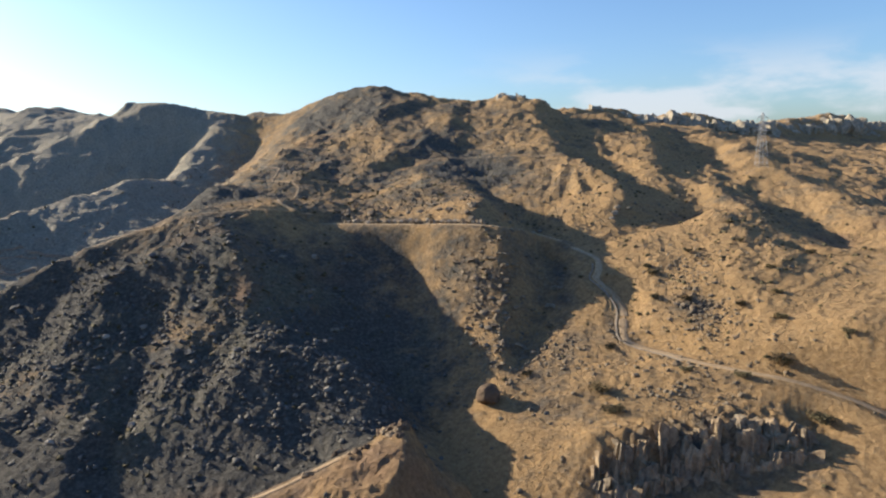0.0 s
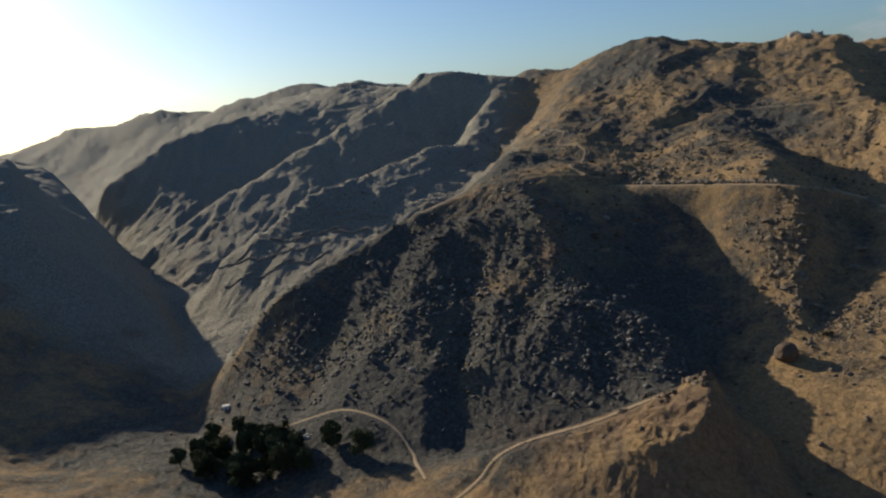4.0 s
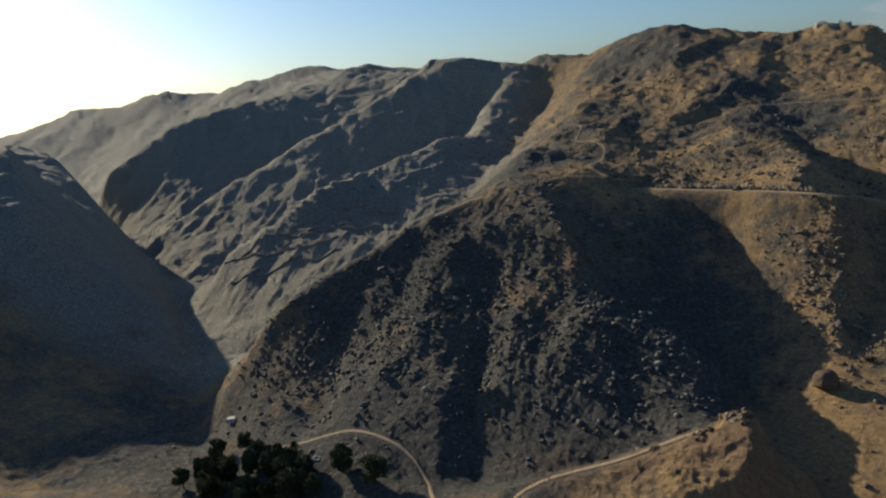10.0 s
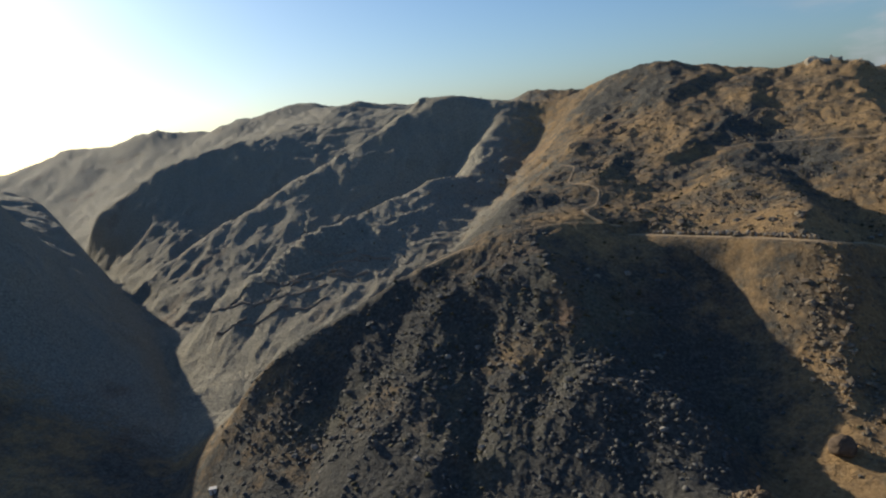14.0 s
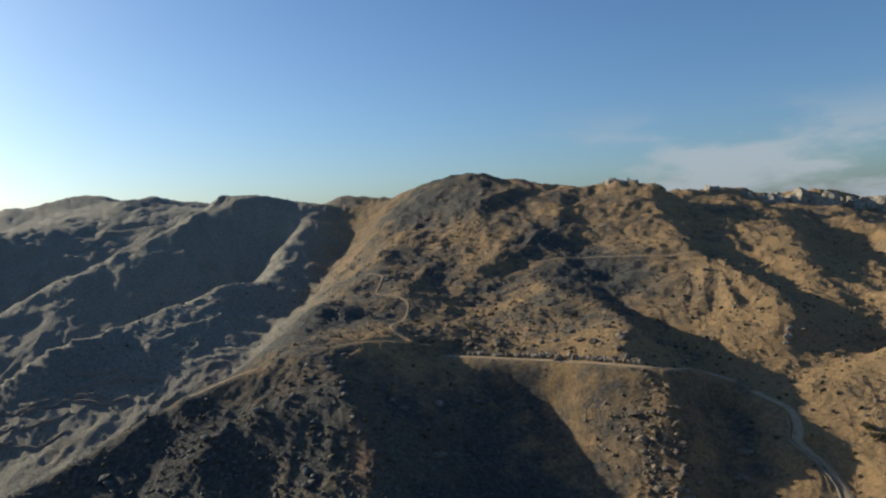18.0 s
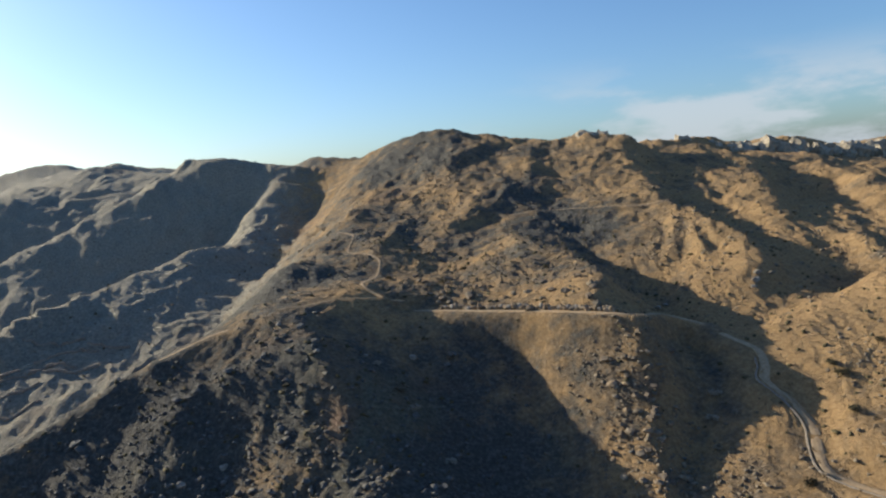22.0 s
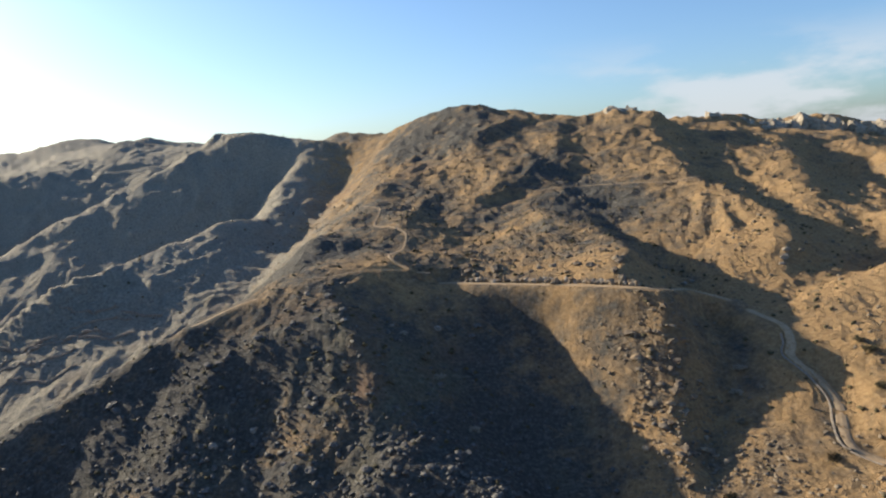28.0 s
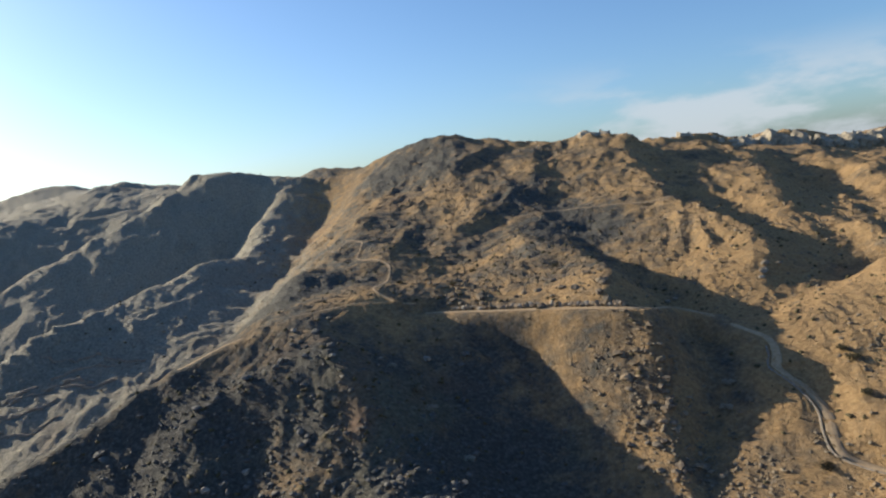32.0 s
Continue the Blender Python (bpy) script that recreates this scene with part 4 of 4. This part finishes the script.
for i, (x, y, q) in enumerate(((-105, 124, 0.7), (-103, 122.5, 0.5), (-107, 126, 0.9), (-110, 127, 0.6), (-101, 121, 0.5))):
    lone_rock("rock", 700 + i, x, y, q, PALE_ROCK, "white stone of a tumbled wall by the grove", "tumbled wall stones")

# ---- lattice pylon on the shoulder ----
pylon = thing("pylon", 257, 363, "grey steel lattice power pylon standing on the shoulder", "pylon", sink=0.5)
TALL = 33.0


def half_width(z):
    return 2.4 * (1 - z / TALL) ** 0.8 + 0.4


for sx in (-1, 1):
    for sy in (-1, 1):
        bm = bmesh.new()
        zs = np.linspace(0, TALL, 9)
        for a, b in zip(zs, zs[1:]):
            stick(bm, (sx * half_width(a), sy * half_width(a), a), (sx * half_width(b), sy * half_width(b), b), 0.10, 0.10, 4)
        part("leg", bm, STEEL, pylon)
zs = np.linspace(0, TALL, 11)
for side in range(4):
    bm = bmesh.new()
    for n, (a, b) in enumerate(zip(zs, zs[1:])):
        wa, wb = half_width(a), half_width(b)
        turn = Matrix.Rotation(side * math.pi / 2, 4, "Z")
        for u in (-1, 1):
            stick(bm, turn @ Vector((u * wa, wa, a)), turn @ Vector((-u * wb, wb, b)), 0.045, 0.045, 4)
        stick(bm, turn @ Vector((-wb, wb, b)), turn @ Vector((wb, wb, b)), 0.045, 0.045, 4)
    part("bracing", bm, STEEL, pylon)
for z, w in ((22.5, 5.0), (26.5, 4.2), (30.3, 3.4)):
    for u in (-1, 1):
        bm = bmesh.new()
        stick(bm, (0, 0, z), (u * w, 0, z), 0.14, 0.1, 4)
        stick(bm, (0, 0, z + 1.6), (u * w, 0, z), 0.1, 0.08, 4)
        arm = part("cross_arm", bm, STEEL, pylon)
        bm = bmesh.new()
        for k in range(7):
            stick(bm, (u * w, 0, z - 0.2 - 0.22 * k), (u * w, 0, z - 0.36 - 0.22 * k), 0.16, 0.1, 6)
        part("insulator", bm, DARK_ROCK, arm)


# ---- dry-stone retaining wall along the lower track's outer edge ----
def retaining_wall(name, line, offset, drop, label):
    d = np.gradient(line[:, :2], axis=0)
    d /= np.maximum(np.linalg.norm(d, axis=1), 1e-6)[:, None]
    nrm = np.stack([d[:, 1], -d[:, 0]], 1)
    prof = [(0.0, 0.25), (0.5, 0.28), (0.85, -drop), (0.3, -drop - 0.4)]
    x = np.stack([line[:, 0] + nrm[:, 0] * (offset + o * math.copysign(1, offset)) for o, _ in prof], 1)
    y = np.stack([line[:, 1] + nrm[:, 1] * (offset + o * math.copysign(1, offset)) for o, _ in prof], 1)
    z = np.stack([line[:, 2] + h for _, h in prof], 1)
    x, y = x + 0.15 * fractal(x.ravel(), y.ravel() + z.ravel(), 1.5, 3).reshape(x.shape), y
    me = sheet(name, x.ravel(), y.ravel(), z.ravel(), len(line), 4, False)
    me.materials.append(STONE_WALL)
    return tagged(new(name, me), label, "wall", kind="structure")


low = TRACK_LINES["lower_track"][1]
retaining_wall("retaining_wall", low[26:92], 2.0, 2.2, "rough dry-stone retaining wall under the track's edge")



def stone_wall(pts, tall, thick, label, group):
    """A dry-stone wall along a line on the ground, sunk into the slope, with an uneven top."""
    line = dense([(x, y, 0) for x, y in pts], 0.8)
    z = height(line[:, 0], line[:, 1])
    d = np.gradient(line[:, :2], axis=0)
    d /= np.maximum(np.linalg.norm(d, axis=1), 1e-6)[:, None]
    nrm = np.stack([d[:, 1], -d[:, 0]], 1)
    rise = tall * (1 + 0.22 * fractal(line[:, 0], line[:, 1], 3.0, 3))
    prof = [(-0.62, 0.0), (-0.5, 0.55), (-0.42, 1.0), (0.42, 1.0), (0.5, 0.55), (0.62, 0.0), (-0.62, 0.0)]
    wob = 0.12 * fractal(line[:, 0] * 2, line[:, 1] * 2, 2.0, 2)
    x = np.stack([line[:, 0] + nrm[:, 0] * (o * thick + wob) for o, _ in prof], 1)
    y = np.stack([line[:, 1] + nrm[:, 1] * (o * thick + wob) for o, _ in prof], 1)
    h = np.stack([z - 0.9 + (rise + 0.9) * q for _, q in prof], 1)
    me = sheet("wall", x.ravel(), y.ravel(), h.ravel(), len(line), len(prof), False)
    me.materials.append(STONE_WALL)
    return tagged(new("terrace_wall", me), label, "wall", group)


for px, py, wide, bow in ((-205, 327, 34, 5), (-180, 325, 40, -3), (-196, 316, 44, 4), (-168, 333, 30, -2), (-162, 321, 26, 2), (-228, 322, 40, 6), (-250, 330, 30, 4),
                          (-216, 309, 40, 3), (-186, 306, 34, 4), (-150, 336, 20, 1), (-178, 341, 30, 2), (-240, 313, 26, 3)):
    stone_wall([(px - wide / 2, py + bow), (px - wide / 6, py + 0.2 * bow), (px + wide / 6, py - 0.4 * bow), (px + wide / 2, py + 0.3 * bow)], 1.0, 0.8,
               "pale dry-stone wall of an old field terrace on the spur", "terrace walls")

# ---- loose stones and scrub, past counting ----


def icosa():
    bm = bmesh.new()
    bmesh.ops.create_icosphere(bm, subdivisions=1, radius=1.0)
    v = np.array([p.co for p in bm.verts])
    f = np.array([[p.index for p in q.verts] for q in bm.faces])
    bm.free()
    return v, f


ICO_V, ICO_F = icosa()


def scatter(name, points, sizes, flat, material, label, category, seed, jag=0.3):
    g = np.random.default_rng(seed)
    n, nv = len(points), len(ICO_V)
    z = height(points[:, 0], points[:, 1])
    v = np.repeat(ICO_V[None], n, 0) * (1 + jag * g.standard_normal((n, nv, 1)))
    a = g.uniform(0, 6.283, n)
    c, s_ = np.cos(a)[:, None], np.sin(a)[:, None]
    stretch = g.uniform(0.65, 1.3, (n, 1))
    x, y = v[:, :, 0] * stretch, v[:, :, 1]
    v = np.stack([c * x - s_ * y, s_ * x + c * y, v[:, :, 2] * flat], 2) * sizes[:, None, None]
    v += np.stack([points[:, 0], points[:, 1], z + 0.25 * sizes * flat], 1)[:, None]
    f = (ICO_F[None] + (np.arange(n) * nv)[:, None, None]).reshape(-1, 3)
    me = bpy.data.meshes.new(name)
    me.vertices.add(n * nv)
    me.vertices.foreach_set("co", v.astype(np.float32).ravel())
    me.loops.add(len(f) * 3)
    me.loops.foreach_set("vertex_index", f.astype(np.int32).ravel())
    me.polygons.add(len(f))
    me.polygons.foreach_set("loop_start", np.arange(0, len(f) * 3, 3, dtype=np.int32))
    me.update(calc_edges=True)
    me.materials.append(material)
    return tagged(new(name, me), label, category, kind="stuff")


def patch(g, n, cx, cy, sx, sy):
    return np.stack([g.normal(cx, sx, n), g.normal(cy, sy, n)], 1)


g = np.random.default_rng(21)


def off_tracks(p, gap=3.0):
    keep = np.ones(len(p), bool)
    for w, line in TRACK_LINES.values():
        for k in range(0, len(p), 4000):
            q = p[k:k + 4000]
            d2 = ((q[:, None] - line[None, :, :2]) ** 2).sum(2).min(1)
            keep[k:k + 4000] &= d2 > (0.5 * w + gap * 0.4) ** 2
    return p[keep]


stones = off_tracks(np.vstack([patch(g, 3000, -50, 172, 40, 28), patch(g, 700, -100, 170, 22, 22), patch(g, 1100, 2, 150, 14, 14), patch(g, 600, -130, 175, 16, 16)]))
scatter("loose_stones", stones, 0.16 + 0.8 * g.random(len(stones)) ** 3.5, 0.75, SHADED_GREY_ROCK, "grey loose stones strewn over the shaded hill", "stones", 3, 0.42)
stones = off_tracks(np.vstack([patch(g, 1500, 60, 192, 9, 22), patch(g, 900, 40, 285, 28, 18), patch(g, 300, 114, 150, 12, 8), patch(g, 500, 70, 165, 14, 12), patch(g, 300, 95, 118, 24, 10), patch(g, 300, 130, 190, 8, 8),
                               patch(g, 500, 110, 300, 22, 30), patch(g, 500, 200, 270, 14, 16), patch(g, 350, KNOB[0], KNOB[1], 5, 6), patch(g, 350, 108, 133, 14, 5)]))
scatter("loose_stones", stones, 0.14 + 0.6 * g.random(len(stones)) ** 4, 0.7, ROCK, "tan loose stones strewn over the sunlit slopes", "stones", 6, 0.42)
stones = off_tracks(np.vstack([patch(g, 700, 60, 380, 70, 70), patch(g, 500, 170, 330, 60, 60), patch(g, 500, 10, 460, 60, 60), patch(g, 300, 270, 480, 70, 50)]))
scatter("loose_stones", stones, 0.3 + 0.8 * g.random(len(stones)) ** 2.5, 0.7, ROCK, "grey loose stones on the upper mountain", "stones", 4)
tufts = off_tracks(np.vstack([patch(g, 700, 30, 320, 50, 50), patch(g, 600, 160, 290, 60, 60), patch(g, 500, 40, 450, 80, 60), patch(g, 400, 150, 190, 34, 34), patch(g, 700, -50, 190, 50, 36), patch(g, 500, 230, 430, 80, 60), patch(g, 500, -200, 480, 60, 80)]))
scatter("dry_scrub", tufts, 0.25 + 0.65 * g.random(len(tufts)) ** 2, 0.7, TUFT, "small dry scrub tufts dotting the slopes", "scrub", 5, 0.35)
